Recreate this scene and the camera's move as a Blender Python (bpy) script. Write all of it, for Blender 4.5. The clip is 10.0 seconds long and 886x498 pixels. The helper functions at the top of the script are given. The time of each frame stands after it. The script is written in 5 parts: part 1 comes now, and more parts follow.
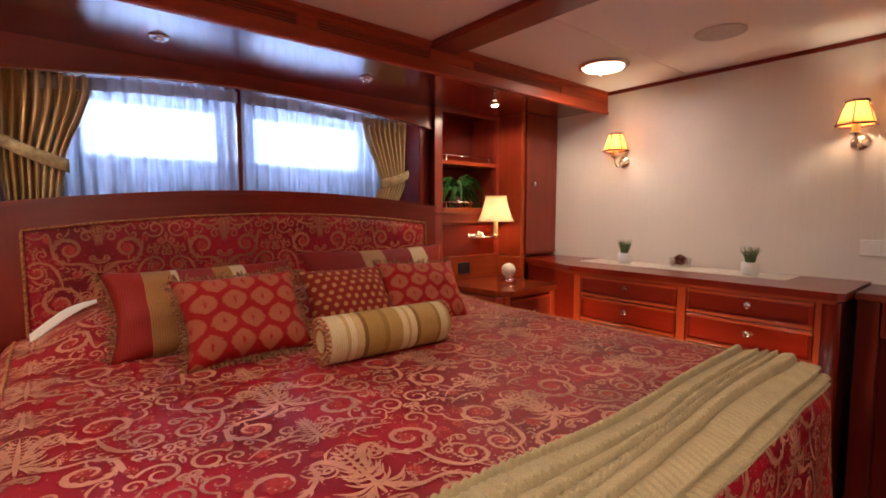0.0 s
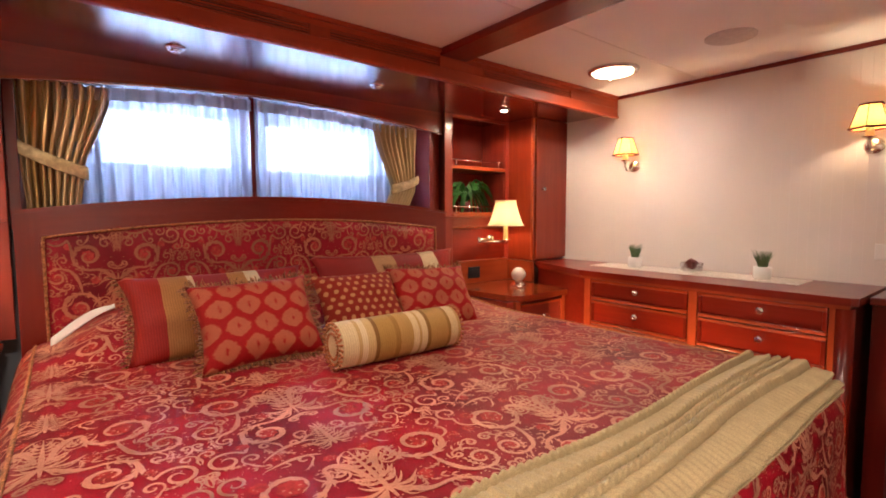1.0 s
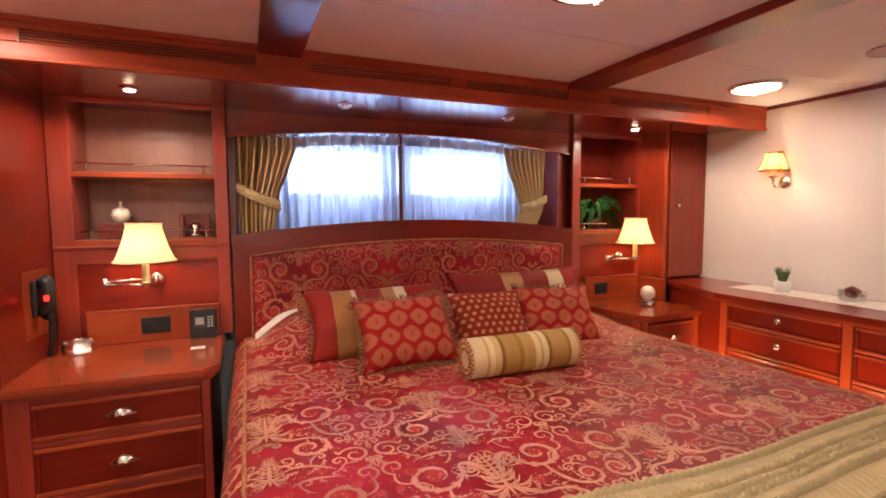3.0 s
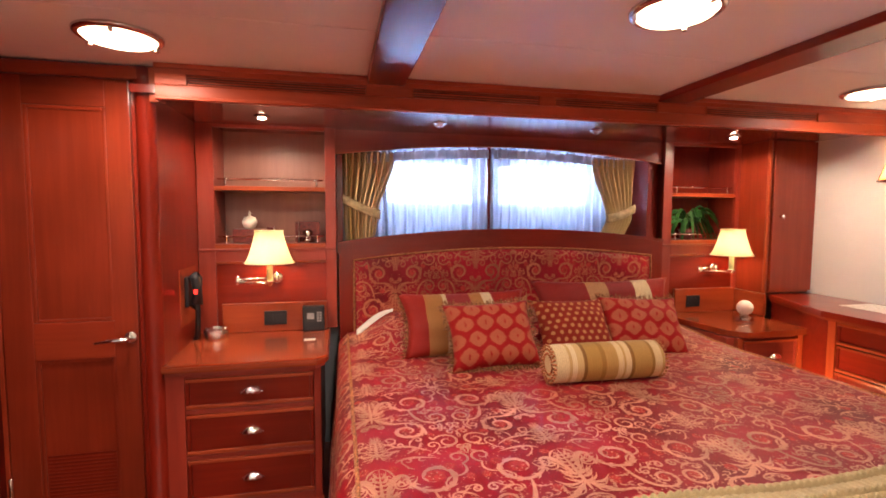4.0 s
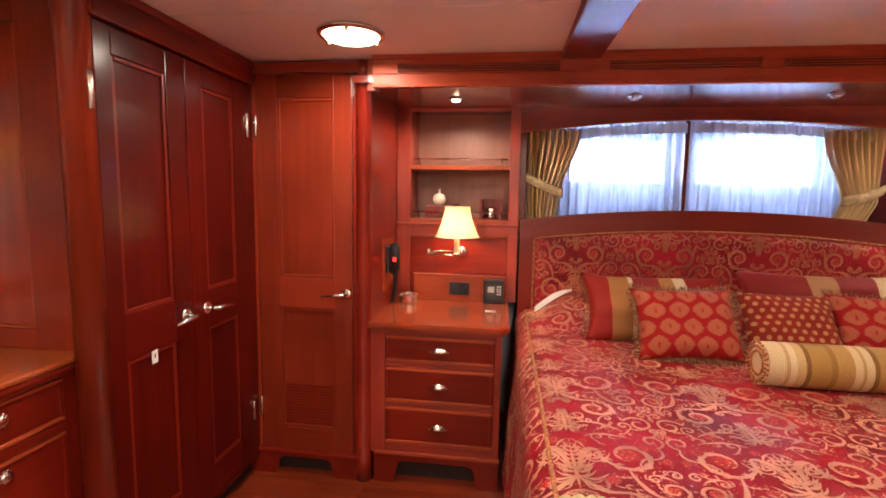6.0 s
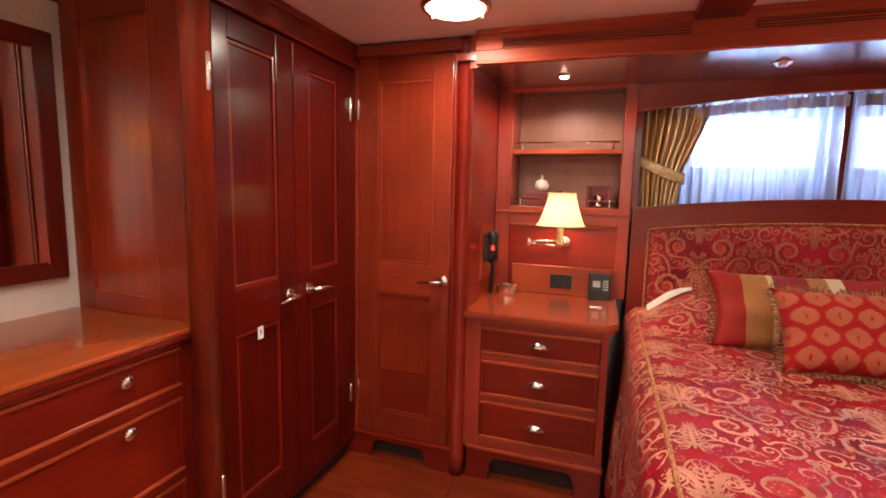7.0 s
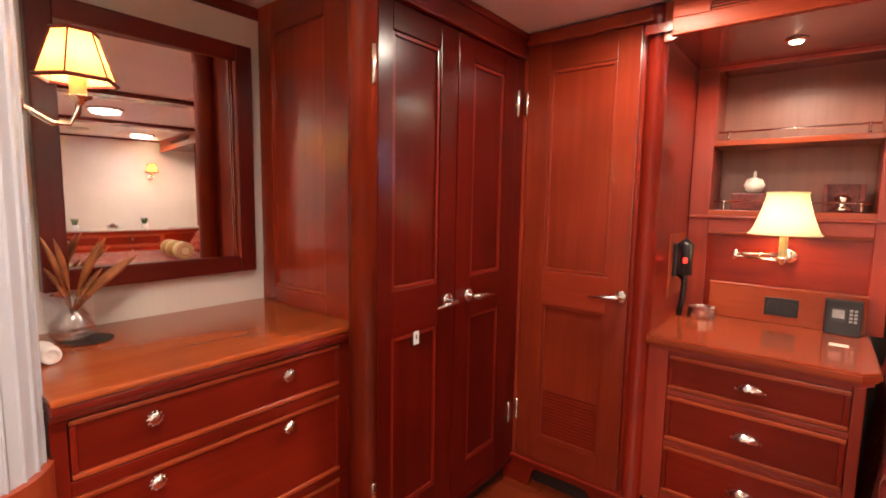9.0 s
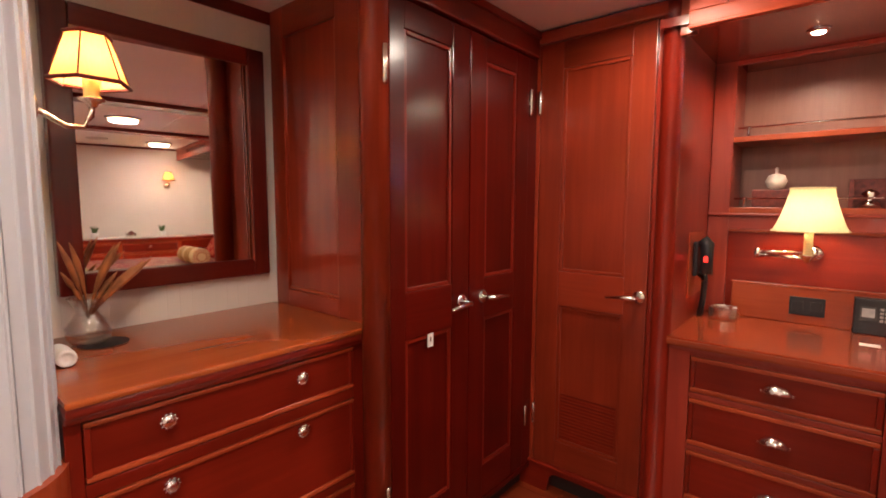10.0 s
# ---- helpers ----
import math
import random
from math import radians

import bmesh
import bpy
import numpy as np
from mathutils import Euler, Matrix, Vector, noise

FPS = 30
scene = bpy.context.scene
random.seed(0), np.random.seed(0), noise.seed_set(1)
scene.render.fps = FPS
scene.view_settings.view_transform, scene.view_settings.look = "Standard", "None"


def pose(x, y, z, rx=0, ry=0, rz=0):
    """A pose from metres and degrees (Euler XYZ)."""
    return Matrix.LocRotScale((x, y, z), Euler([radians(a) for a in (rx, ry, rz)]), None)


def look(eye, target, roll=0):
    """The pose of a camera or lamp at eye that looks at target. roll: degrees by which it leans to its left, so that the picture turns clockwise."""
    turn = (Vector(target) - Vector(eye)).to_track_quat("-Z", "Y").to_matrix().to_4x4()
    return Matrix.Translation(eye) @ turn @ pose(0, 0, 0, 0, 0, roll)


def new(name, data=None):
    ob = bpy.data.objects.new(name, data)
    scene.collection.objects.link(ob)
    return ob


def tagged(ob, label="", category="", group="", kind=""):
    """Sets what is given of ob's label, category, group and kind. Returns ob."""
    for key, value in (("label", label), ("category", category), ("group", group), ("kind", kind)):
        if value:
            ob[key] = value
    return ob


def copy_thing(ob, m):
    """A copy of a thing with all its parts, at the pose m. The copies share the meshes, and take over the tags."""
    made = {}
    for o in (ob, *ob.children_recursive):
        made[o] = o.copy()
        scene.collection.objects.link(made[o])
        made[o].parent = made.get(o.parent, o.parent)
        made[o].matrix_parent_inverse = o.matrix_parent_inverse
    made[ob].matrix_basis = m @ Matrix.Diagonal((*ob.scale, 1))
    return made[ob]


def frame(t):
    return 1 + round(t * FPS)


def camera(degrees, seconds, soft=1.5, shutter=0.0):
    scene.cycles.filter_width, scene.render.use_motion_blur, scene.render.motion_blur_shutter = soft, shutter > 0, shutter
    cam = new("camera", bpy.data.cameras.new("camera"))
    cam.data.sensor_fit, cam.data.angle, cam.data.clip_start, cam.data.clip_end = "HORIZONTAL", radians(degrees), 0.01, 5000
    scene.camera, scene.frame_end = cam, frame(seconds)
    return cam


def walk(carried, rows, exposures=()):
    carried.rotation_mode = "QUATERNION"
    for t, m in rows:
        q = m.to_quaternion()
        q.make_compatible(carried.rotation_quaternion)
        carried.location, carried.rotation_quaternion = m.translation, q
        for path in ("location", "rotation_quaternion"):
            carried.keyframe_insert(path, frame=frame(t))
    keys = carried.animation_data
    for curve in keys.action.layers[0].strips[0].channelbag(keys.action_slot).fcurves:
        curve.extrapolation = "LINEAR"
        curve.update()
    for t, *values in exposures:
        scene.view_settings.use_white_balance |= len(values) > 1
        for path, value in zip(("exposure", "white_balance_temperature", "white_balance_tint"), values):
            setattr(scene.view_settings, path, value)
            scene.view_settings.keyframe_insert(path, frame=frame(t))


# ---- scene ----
cam = camera(86.3, 10.0, 1.8)
PATH = [
    (0, (0.321, 0.267, 1.242), (1.588, 1.806, 1.083), -0.0),
    (0.5, (0.319, 0.264, 1.242), (1.579, 1.81, 1.088), 0.0),
    (1, (0.311, 0.255, 1.252), (1.546, 1.822, 1.106), -0.2),
    (1.5, (0.29, 0.235, 1.272), (1.474, 1.841, 1.137), -0.3),
    (2, (0.267, 0.199, 1.302), (1.354, 1.873, 1.169), -0.4),
    (2.5, (0.244, 0.141, 1.338), (1.176, 1.904, 1.193), -0.4),
    (4, (0.154, -0.06, 1.413), (0.58, 1.889, 1.274), 0.2),
    (4.5, (0.133, -0.108, 1.412), (0.389, 1.871, 1.274), 0.5),
    (5, (0.119, -0.126, 1.407), (0.197, 1.866, 1.251), 0.6),
    (5.2, (0.11, -0.129, 1.407), (0.12, 1.864, 1.236), 0.6),
    (6.5, (0.035, -0.047, 1.362), (-0.402, 1.89, 1.124), 1.3),
    (7, (0.014, 0.006, 1.342), (-0.623, 1.885, 1.093), 1.3),
    (7.5, (-0.02, 0.068, 1.334), (-0.843, 1.872, 1.074), 1.2),
    (8, (-0.05, 0.123, 1.32), (-1.06, 1.832, 1.069), 1.1),
    (8.5, (-0.061, 0.163, 1.308), (-1.226, 1.772, 1.076), 1.0),
    (9, (-0.077, 0.181, 1.291), (-1.32, 1.734, 1.081), 1.0),
    (9.5, (-0.084, 0.193, 1.284), (-1.365, 1.716, 1.082), 0.7),
    (10, (-0.089, 0.196, 1.275), (-1.378, 1.714, 1.085), 0.2),
]
walk(cam, [(t, look(eye, target, roll)) for t, eye, target, roll in PATH],
     [(0.0, 0.14), (0.5, 0.5), (1.0, 0.66), (2.0, 0.64), (2.5, 0.62), (4.5, 0.88), (7.0, 0.88), (9.0, 1.02), (9.5, 1.02), (10.0, 0.64)])

# ---- world and light ----
world = bpy.data.worlds.new("sky")
scene.world = world
world.use_nodes = True
wn = world.node_tree
sky = wn.nodes.new("ShaderNodeTexSky")
sky.sky_type, sky.sun_disc = "NISHITA", False
sky.sun_elevation, sky.sun_rotation = radians(40), radians(20)
wn.links.new(sky.outputs[0], wn.nodes["Background"].inputs[0])
wn.nodes["Background"].inputs[1].default_value = 0.1

DOME = 7.0          # glass of the ceiling lights
DOMEW = 5.5         # their light, watts
WARM = (1.0, 0.66, 0.36)
BULB = 2.5           # swing-arm lamps, watts
SCONCE = 2.1
SPOT = 10.0
DAY = 29.0           # glow of the day outside


def lamp(name, kind, m, watts, color=WARM, size=0.02, spot=60):
    d = bpy.data.lights.new(name, kind)
    d.energy, d.color = watts, color
    if kind == "AREA":
        d.shape, d.size = "DISK", size
    else:
        d.shadow_soft_size = size
    if kind == "SPOT":
        d.spot_size, d.spot_blend = radians(spot), 0.6
    ob = new(name, d)
    ob.matrix_basis = m
    return ob


# ---- materials ----
def material(name):
    m = bpy.data.materials.new(name)
    m.use_nodes = True
    nt = m.node_tree
    return m, nt, nt.nodes["Principled BSDF"]


def node(nt, kind, ins=None, **props):
    n = nt.nodes.new(kind)
    for k, v in props.items():
        setattr(n, k, v)
    for k, v in (ins or {}).items():
        if isinstance(v, bpy.types.NodeSocket):
            nt.links.new(v, n.inputs[k])
        else:
            n.inputs[k].default_value = v
    return n


def calc(nt, op, a, b=0.0, c=0.0):
    return node(nt, "ShaderNodeMath", {0: a, 1: b, 2: c}, operation=op).outputs[0]


def ramp(nt, fac, stops, mode="LINEAR"):
    n = node(nt, "ShaderNodeValToRGB", {0: fac})
    n.color_ramp.interpolation = mode
    el = n.color_ramp.elements
    while len(el) < len(stops):
        el.new(0.5)
    for e, (p, c) in zip(el, stops):
        e.position, e.color = p, (*c, 1)
    return n.outputs[0]


def mix(nt, fac, a, b, blend="MIX"):
    n = node(nt, "ShaderNodeMix", data_type="RGBA", blend_type=blend)
    for i, v in ((0, fac), (6, a), (7, b)):
        if isinstance(v, bpy.types.NodeSocket):
            nt.links.new(v, n.inputs[i])
        else:
            n.inputs[i].default_value = (*v, 1) if isinstance(v, tuple) else v
    return n.outputs[2]


def coords(nt, scale=(1, 1, 1)):
    t = node(nt, "ShaderNodeTexCoord")
    return node(nt, "ShaderNodeMapping", {0: t.outputs["Object"], 3: scale}).outputs[0]


def bump(nt, bsdf, height, strength=0.2, distance=0.002):
    b = node(nt, "ShaderNodeBump", {"Height": height, "Strength": strength, "Distance": distance})
    nt.links.new(b.outputs[0], bsdf.inputs["Normal"])


def wood(name, axis, dark, mid, light, rough=0.3, coat=0.6, gloss=0.2, skin=0.17):
    """Varnished mahogany with its grain along the given axis."""
    m, nt, b = material(name)
    s = [17.0, 17.0, 17.0]
    s[axis] = 0.9
    info = node(nt, "ShaderNodeObjectInfo")
    shift = node(nt, "ShaderNodeVectorMath", {0: coords(nt), 1: info.outputs["Random"]}, operation="ADD").outputs[0]
    stretched = node(nt, "ShaderNodeMapping", {0: shift, 3: tuple(s)}).outputs[0]
    grain = node(nt, "ShaderNodeTexNoise", {"Vector": stretched, "Scale": 1.6, "Detail": 6.0, "Roughness": 0.62, "Distortion": 0.6}).outputs[0]
    fine = node(nt, "ShaderNodeTexNoise", {"Vector": stretched, "Scale": 9.0, "Detail": 3.0}).outputs[0]
    broad = node(nt, "ShaderNodeTexNoise", {"Vector": shift, "Scale": 2.2, "Detail": 2.0}).outputs[0]
    both = calc(nt, "ADD", calc(nt, "MULTIPLY", grain, 0.85), calc(nt, "MULTIPLY", fine, 0.15))
    col = ramp(nt, both, [(0.22, dark), (0.5, mid), (0.80, light)])
    tone = ramp(nt, broad, [(0.3, (0.72, 0.70, 0.68)), (0.7, (1.12, 1.1, 1.08))])
    col = mix(nt, 1.0, col, tone, "MULTIPLY")
    rnd = node(nt, "ShaderNodeMapRange", {0: info.outputs["Random"], 3: 0.86, 4: 1.12}).outputs[0]
    bright = node(nt, "ShaderNodeHueSaturation", {"Value": rnd, "Color": col}).outputs[0]
    nt.links.new(bright, b.inputs["Base Color"])
    smear = node(nt, "ShaderNodeTexNoise", {"Vector": shift, "Scale": 7.0, "Detail": 3.0}).outputs[0]
    nt.links.new(node(nt, "ShaderNodeMapRange", {0: smear, 3: rough * 0.9, 4: rough * 1.15}).outputs[0], b.inputs["Roughness"])
    b.inputs["Coat Weight"].default_value = coat
    b.inputs["Coat Roughness"].default_value = skin
    b.inputs["Specular IOR Level"].default_value = gloss
    bump(nt, b, both, 0.06, 0.001)
    return m


D1, D2, D3 = (0.145, 0.0080, 0.0036), (0.178, 0.0114, 0.0045), (0.221, 0.0174, 0.0065)
WX, WY, WZ = (wood("mahogany_" + a, i, D1, D2, D3) for i, a in enumerate("xyz"))
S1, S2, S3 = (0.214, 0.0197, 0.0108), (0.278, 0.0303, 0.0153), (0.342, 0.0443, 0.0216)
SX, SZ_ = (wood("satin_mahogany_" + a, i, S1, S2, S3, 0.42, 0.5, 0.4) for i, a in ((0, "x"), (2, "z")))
T1, T2, T3 = (0.270, 0.0370, 0.0125), (0.335, 0.0540, 0.0175), (0.400, 0.0750, 0.0230)
TX, TY, TZ = (wood("cherry_" + a, i, T1, T2, T3) for i, a in enumerate("xyz"))
# wardrobe door wood, darkened so its colour carries the shade low on the doors
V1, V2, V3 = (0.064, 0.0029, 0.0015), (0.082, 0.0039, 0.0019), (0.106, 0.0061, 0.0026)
VX, VY, VZ = (wood("deep_shaded_mahogany_" + a, i, V1, V2, V3, 0.3, 0.5, 0.08, 0.2) for i, a in enumerate("xyz"))
# warmer wood of the tower door; elsewhere a lighter copy that paints in lamplight
H1, H2, H3 = (0.195, 0.0190, 0.0072), (0.245, 0.0280, 0.0100), (0.305, 0.0410, 0.0140)
HX, HZ = (wood("warm_lit_mahogany_" + a, i, H1, H2, H3) for i, a in ((0, "x"), (2, "z")))
HONEY = wood("honey_cherry", 1, (0.31, 0.055, 0.013), (0.37, 0.078, 0.018), (0.43, 0.105, 0.025), 0.24, 0.6, 0.2, 0.12)
# dark wood of the mirror frame; on desk and dresser end it paints shade
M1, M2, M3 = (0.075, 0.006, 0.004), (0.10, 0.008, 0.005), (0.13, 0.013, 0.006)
MY, MZ = (wood("dark_and_shaded_mahogany_" + a, i, M1, M2, M3) for i, a in ((1, "y"), (2, "z")))
# left shelf back: satin glare of downlight and window put into the base colour
SBACK = wood("glare_paled_mahogany", 2, (0.30, 0.115, 0.08), (0.355, 0.145, 0.102), (0.41, 0.175, 0.125), 0.5, 0.4, 0.5, 0.35)
WSOFFIT = wood("lacquered_mahogany", 0, D1, D2, D3, 0.2, 1.0, 0.6, 0.19)
# fascia cherry with a raised base colour that stands in for light falling on it
FASC = wood("lit_satin_cherry_x", 0, (0.33, 0.040, 0.014), (0.41, 0.058, 0.019), (0.48, 0.080, 0.025), 0.45, 0.25, 0.2, 0.4)
TOPX = wood("glossy_cherry_x", 0, T1, T2, T3, 0.25, 0.9, 0.3, 0.10)
WFLOOR = wood("floor_cherry", 0, (0.15, 0.017, 0.006), (0.21, 0.030, 0.010), (0.27, 0.048, 0.015), 0.25, 0.5)


def paint(name, color, rough=0.5, vary=0.06, scale=3.0, fine=90.0, relief=0.08):
    m, nt, b = material(name)
    v = coords(nt)
    n1 = node(nt, "ShaderNodeTexNoise", {"Vector": v, "Scale": scale, "Detail": 4.0}).outputs[0]
    n2 = node(nt, "ShaderNodeTexNoise", {"Vector": v, "Scale": fine, "Detail": 2.0}).outputs[0]
    lo, hi = tuple(c * (1 - vary) for c in color), tuple(min(1, c * (1 + vary)) for c in color)
    nt.links.new(ramp(nt, n1, [(0.3, lo), (0.7, hi)]), b.inputs["Base Color"])
    b.inputs["Roughness"].default_value = rough
    bump(nt, b, n2, relief, 0.001)
    return m


CEIL = paint("ceiling_vinyl", (0.85, 0.83, 0.81), 0.55, 0.03, 2.0, 220.0, 0.12)
WALLP = paint("cream_wall_cloth", (0.72, 0.66, 0.60), 0.6, 0.03, 4.0, 160.0, 0.15)
BEAD = paint("white_beadboard", (0.52, 0.54, 0.58), 0.35, 0.03)
BLACK = paint("black_plastic", (0.012, 0.013, 0.016), 0.35)
# near-black colour painting the shade in recesses, plinths and vent backs
DARK = paint("recess_shade", (0.02, 0.008, 0.006), 0.6)
WHITE = paint("white_cotton", (0.80, 0.78, 0.74), 0.8, 0.05, 8.0)
WHITEP = paint("white_ceramic", (0.75, 0.73, 0.70), 0.3)
LEAF = paint("fern_leaf", (0.035, 0.13, 0.025), 0.45, 0.5, 30.0)
TUFT = paint("grass_tuft", (0.07, 0.12, 0.035), 0.6, 0.4, 40.0)
POD = paint("dried_pod", (0.30, 0.10, 0.03), 0.6, 0.5, 20.0, 60.0, 0.4)
BERRY = paint("dark_berry", (0.14, 0.02, 0.015), 0.4, 0.4, 60.0)
SILVERP = paint("silver_card", (0.33, 0.33, 0.33), 0.3, 0.2, 30.0)
CLOCKF = paint("clock_face", (0.06, 0.06, 0.062), 0.25)
GRILLE = paint("speaker_grille", (0.60, 0.56, 0.54), 0.7, 0.1, 60.0)
STONE = paint("pale_stone", (0.70, 0.62, 0.55), 0.5, 0.15, 25.0)


def metal(name, color, rough):
    m, nt, b = material(name)
    n = node(nt, "ShaderNodeTexNoise", {"Vector": coords(nt), "Scale": 40.0, "Detail": 3.0}).outputs[0]
    nt.links.new(node(nt, "ShaderNodeMapRange", {0: n, 3: rough * 0.7, 4: rough * 1.5}).outputs[0], b.inputs["Roughness"])
    b.inputs["Base Color"].default_value = (*color, 1)
    b.inputs["Metallic"].default_value = 1.0
    return m


CHROME = metal("polished_chrome", (0.82, 0.80, 0.77), 0.1)
RIM = metal("satin_chrome", (0.62, 0.60, 0.58), 0.16)
NICKEL = metal("brushed_nickel", (0.70, 0.63, 0.54), 0.22)
MIRROR = metal("mirror_silver", (0.93, 0.93, 0.92), 0.012)


def glass(name, color=(1, 1, 1), rough=0.02):
    m, nt, b = material(name)
    b.inputs["Base Color"].default_value = (*color, 1)
    b.inputs["Transmission Weight"].default_value = 1.0
    b.inputs["Roughness"].default_value = rough
    b.inputs["IOR"].default_value = 1.45
    return m


GLASS = glass("clear_glass")


def thin_glass(name, gloss, edge):
    """Clear thin-walled glass: see-through, with gloss that grows towards its edges."""
    m, nt, b = material(name)
    c = node(nt, "ShaderNodeBsdfTransparent", {0: (0.95, 0.95, 0.94, 1)})
    g = node(nt, "ShaderNodeBsdfGlossy", {0: (0.95, 0.95, 0.95, 1), 1: 0.06})
    f = calc(nt, "MULTIPLY_ADD", node(nt, "ShaderNodeLayerWeight", {0: 0.35}).outputs[1], edge, gloss)
    s = node(nt, "ShaderNodeMixShader", {0: f, 1: c.outputs[0], 2: g.outputs[0]})
    nt.links.new(s.outputs[0], nt.nodes["Material Output"].inputs[0])
    return m


CUTGLASS = thin_glass("cut_glass", 0.5, 0.5)
VASEGLASS = thin_glass("thin_glass", 0.10, 0.8)


def glow(name, color, strength):
    m, nt, b = material(name)
    e = node(nt, "ShaderNodeEmission", {0: (*color, 1), 1: strength})
    nt.links.new(e.outputs[0], nt.nodes["Material Output"].inputs[0])
    return m


DOMEGLOW = glow("lit_dome_glass", (1.0, 0.74, 0.48), DOME)
SPOTGLOW = glow("lit_halogen", (1.0, 0.80, 0.55), 30.0)
BULBGLOW = glow("lit_bulb", (1.0, 0.75, 0.45), 30.0)
SKYGLOW = glow("bright_day", (0.46, 0.62, 1.0), DAY)
LED = glow("red_led", (1.0, 0.03, 0.02), 2.0)


def shade_cloth(name, color, through_=0.6):
    m, nt, b = material(name)
    n = node(nt, "ShaderNodeTexNoise", {"Vector": coords(nt, (60, 60, 8)), "Scale": 4.0, "Detail": 3.0}).outputs[0]
    col = ramp(nt, n, [(0.3, tuple(c * 0.9 for c in color)), (0.7, color)])
    d = node(nt, "ShaderNodeBsdfDiffuse", {0: col})
    t = node(nt, "ShaderNodeBsdfTranslucent", {0: col})
    s = node(nt, "ShaderNodeMixShader", {0: through_, 1: d.outputs[0], 2: t.outputs[0]})
    nt.links.new(s.outputs[0], nt.nodes["Material Output"].inputs[0])
    return m


SHADE = shade_cloth("ivory_shade", (0.82, 0.69, 0.42), 0.18)
AMBER = shade_cloth("amber_shade", (0.86, 0.44, 0.14), 0.26)


def sheer():
    m, nt, b = material("white_sheer")
    n = node(nt, "ShaderNodeTexNoise", {"Vector": coords(nt, (90, 1, 6)), "Scale": 1.0, "Detail": 2.0}).outputs[0]
    col = ramp(nt, n, [(0.3, (0.39, 0.42, 0.51)), (0.7, (0.62, 0.65, 0.74))])
    d = node(nt, "ShaderNodeBsdfDiffuse", {0: col})
    t = node(nt, "ShaderNodeBsdfTranslucent", {0: col})
    c = node(nt, "ShaderNodeBsdfTransparent", {0: (1, 1, 1, 1)})
    s = node(nt, "ShaderNodeMixShader", {0: 0.72, 1: d.outputs[0], 2: t.outputs[0]})
    s2 = node(nt, "ShaderNodeMixShader", {0: 0.06, 1: s.outputs[0], 2: c.outputs[0]})
    nt.links.new(s2.outputs[0], nt.nodes["Material Output"].inputs[0])
    return m


SHEER = sheer()
HEADING = shade_cloth("heading_tape", (0.64, 0.62, 0.62), 0.55)


def cloth(name, color, vary=0.2, scale=14.0, rough=0.75, sheen=0.05, weave=420.0, spec=0.18):
    m, nt, b = material(name)
    v = coords(nt)
    n = node(nt, "ShaderNodeTexNoise", {"Vector": v, "Scale": scale, "Detail": 4.0}).outputs[0]
    w = node(nt, "ShaderNodeTexNoise", {"Vector": v, "Scale": weave, "Detail": 1.0}).outputs[0]
    lo, hi = tuple(c * (1 - vary) for c in color), tuple(min(1, c * (1 + vary)) for c in color)
    col = ramp(nt, n, [(0.3, lo), (0.7, hi)])
    col = mix(nt, 0.35, col, ramp(nt, w, [(0.35, (0.5, 0.5, 0.5)), (0.65, (1.3, 1.3, 1.3))]), "MULTIPLY")
    nt.links.new(col, b.inputs["Base Color"])
    b.inputs["Roughness"].default_value = rough
    b.inputs["Sheen Weight"].default_value = sheen
    b.inputs["Specular IOR Level"].default_value = spec
    bump(nt, b, w, 0.25, 0.001)
    return m


CRIMSON = cloth("crimson_damask", (0.29, 0.006, 0.018), 0.5, 4.0, 0.45, 0.0, 420.0, 0.25)
GOLDW = cloth("gold_weave", (0.53, 0.225, 0.145), 0.35, 7.0, 0.45, 0.0, 420.0, 0.3)
GOLDH = cloth("dull_gold_weave", (0.40, 0.13, 0.07), 0.4, 5.0, 0.5, 0.0, 420.0, 0.25)
ROSE = cloth("rose_weave", (0.40, 0.035, 0.032), 0.3, 60.0, 0.5, 0.0)
KNIT = cloth("beige_knit", (0.46, 0.365, 0.20), 0.08, 20.0, 0.9, 0.1, 460.0)
CORD = cloth("gold_red_cord", (0.45, 0.17, 0.07), 0.6, 120.0, 0.6)
FRINGE = cloth("fringe", (0.30, 0.13, 0.06), 0.8, 150.0, 0.7)
LACE = cloth("white_lace", (0.62, 0.56, 0.50), 0.3, 70.0, 0.9)


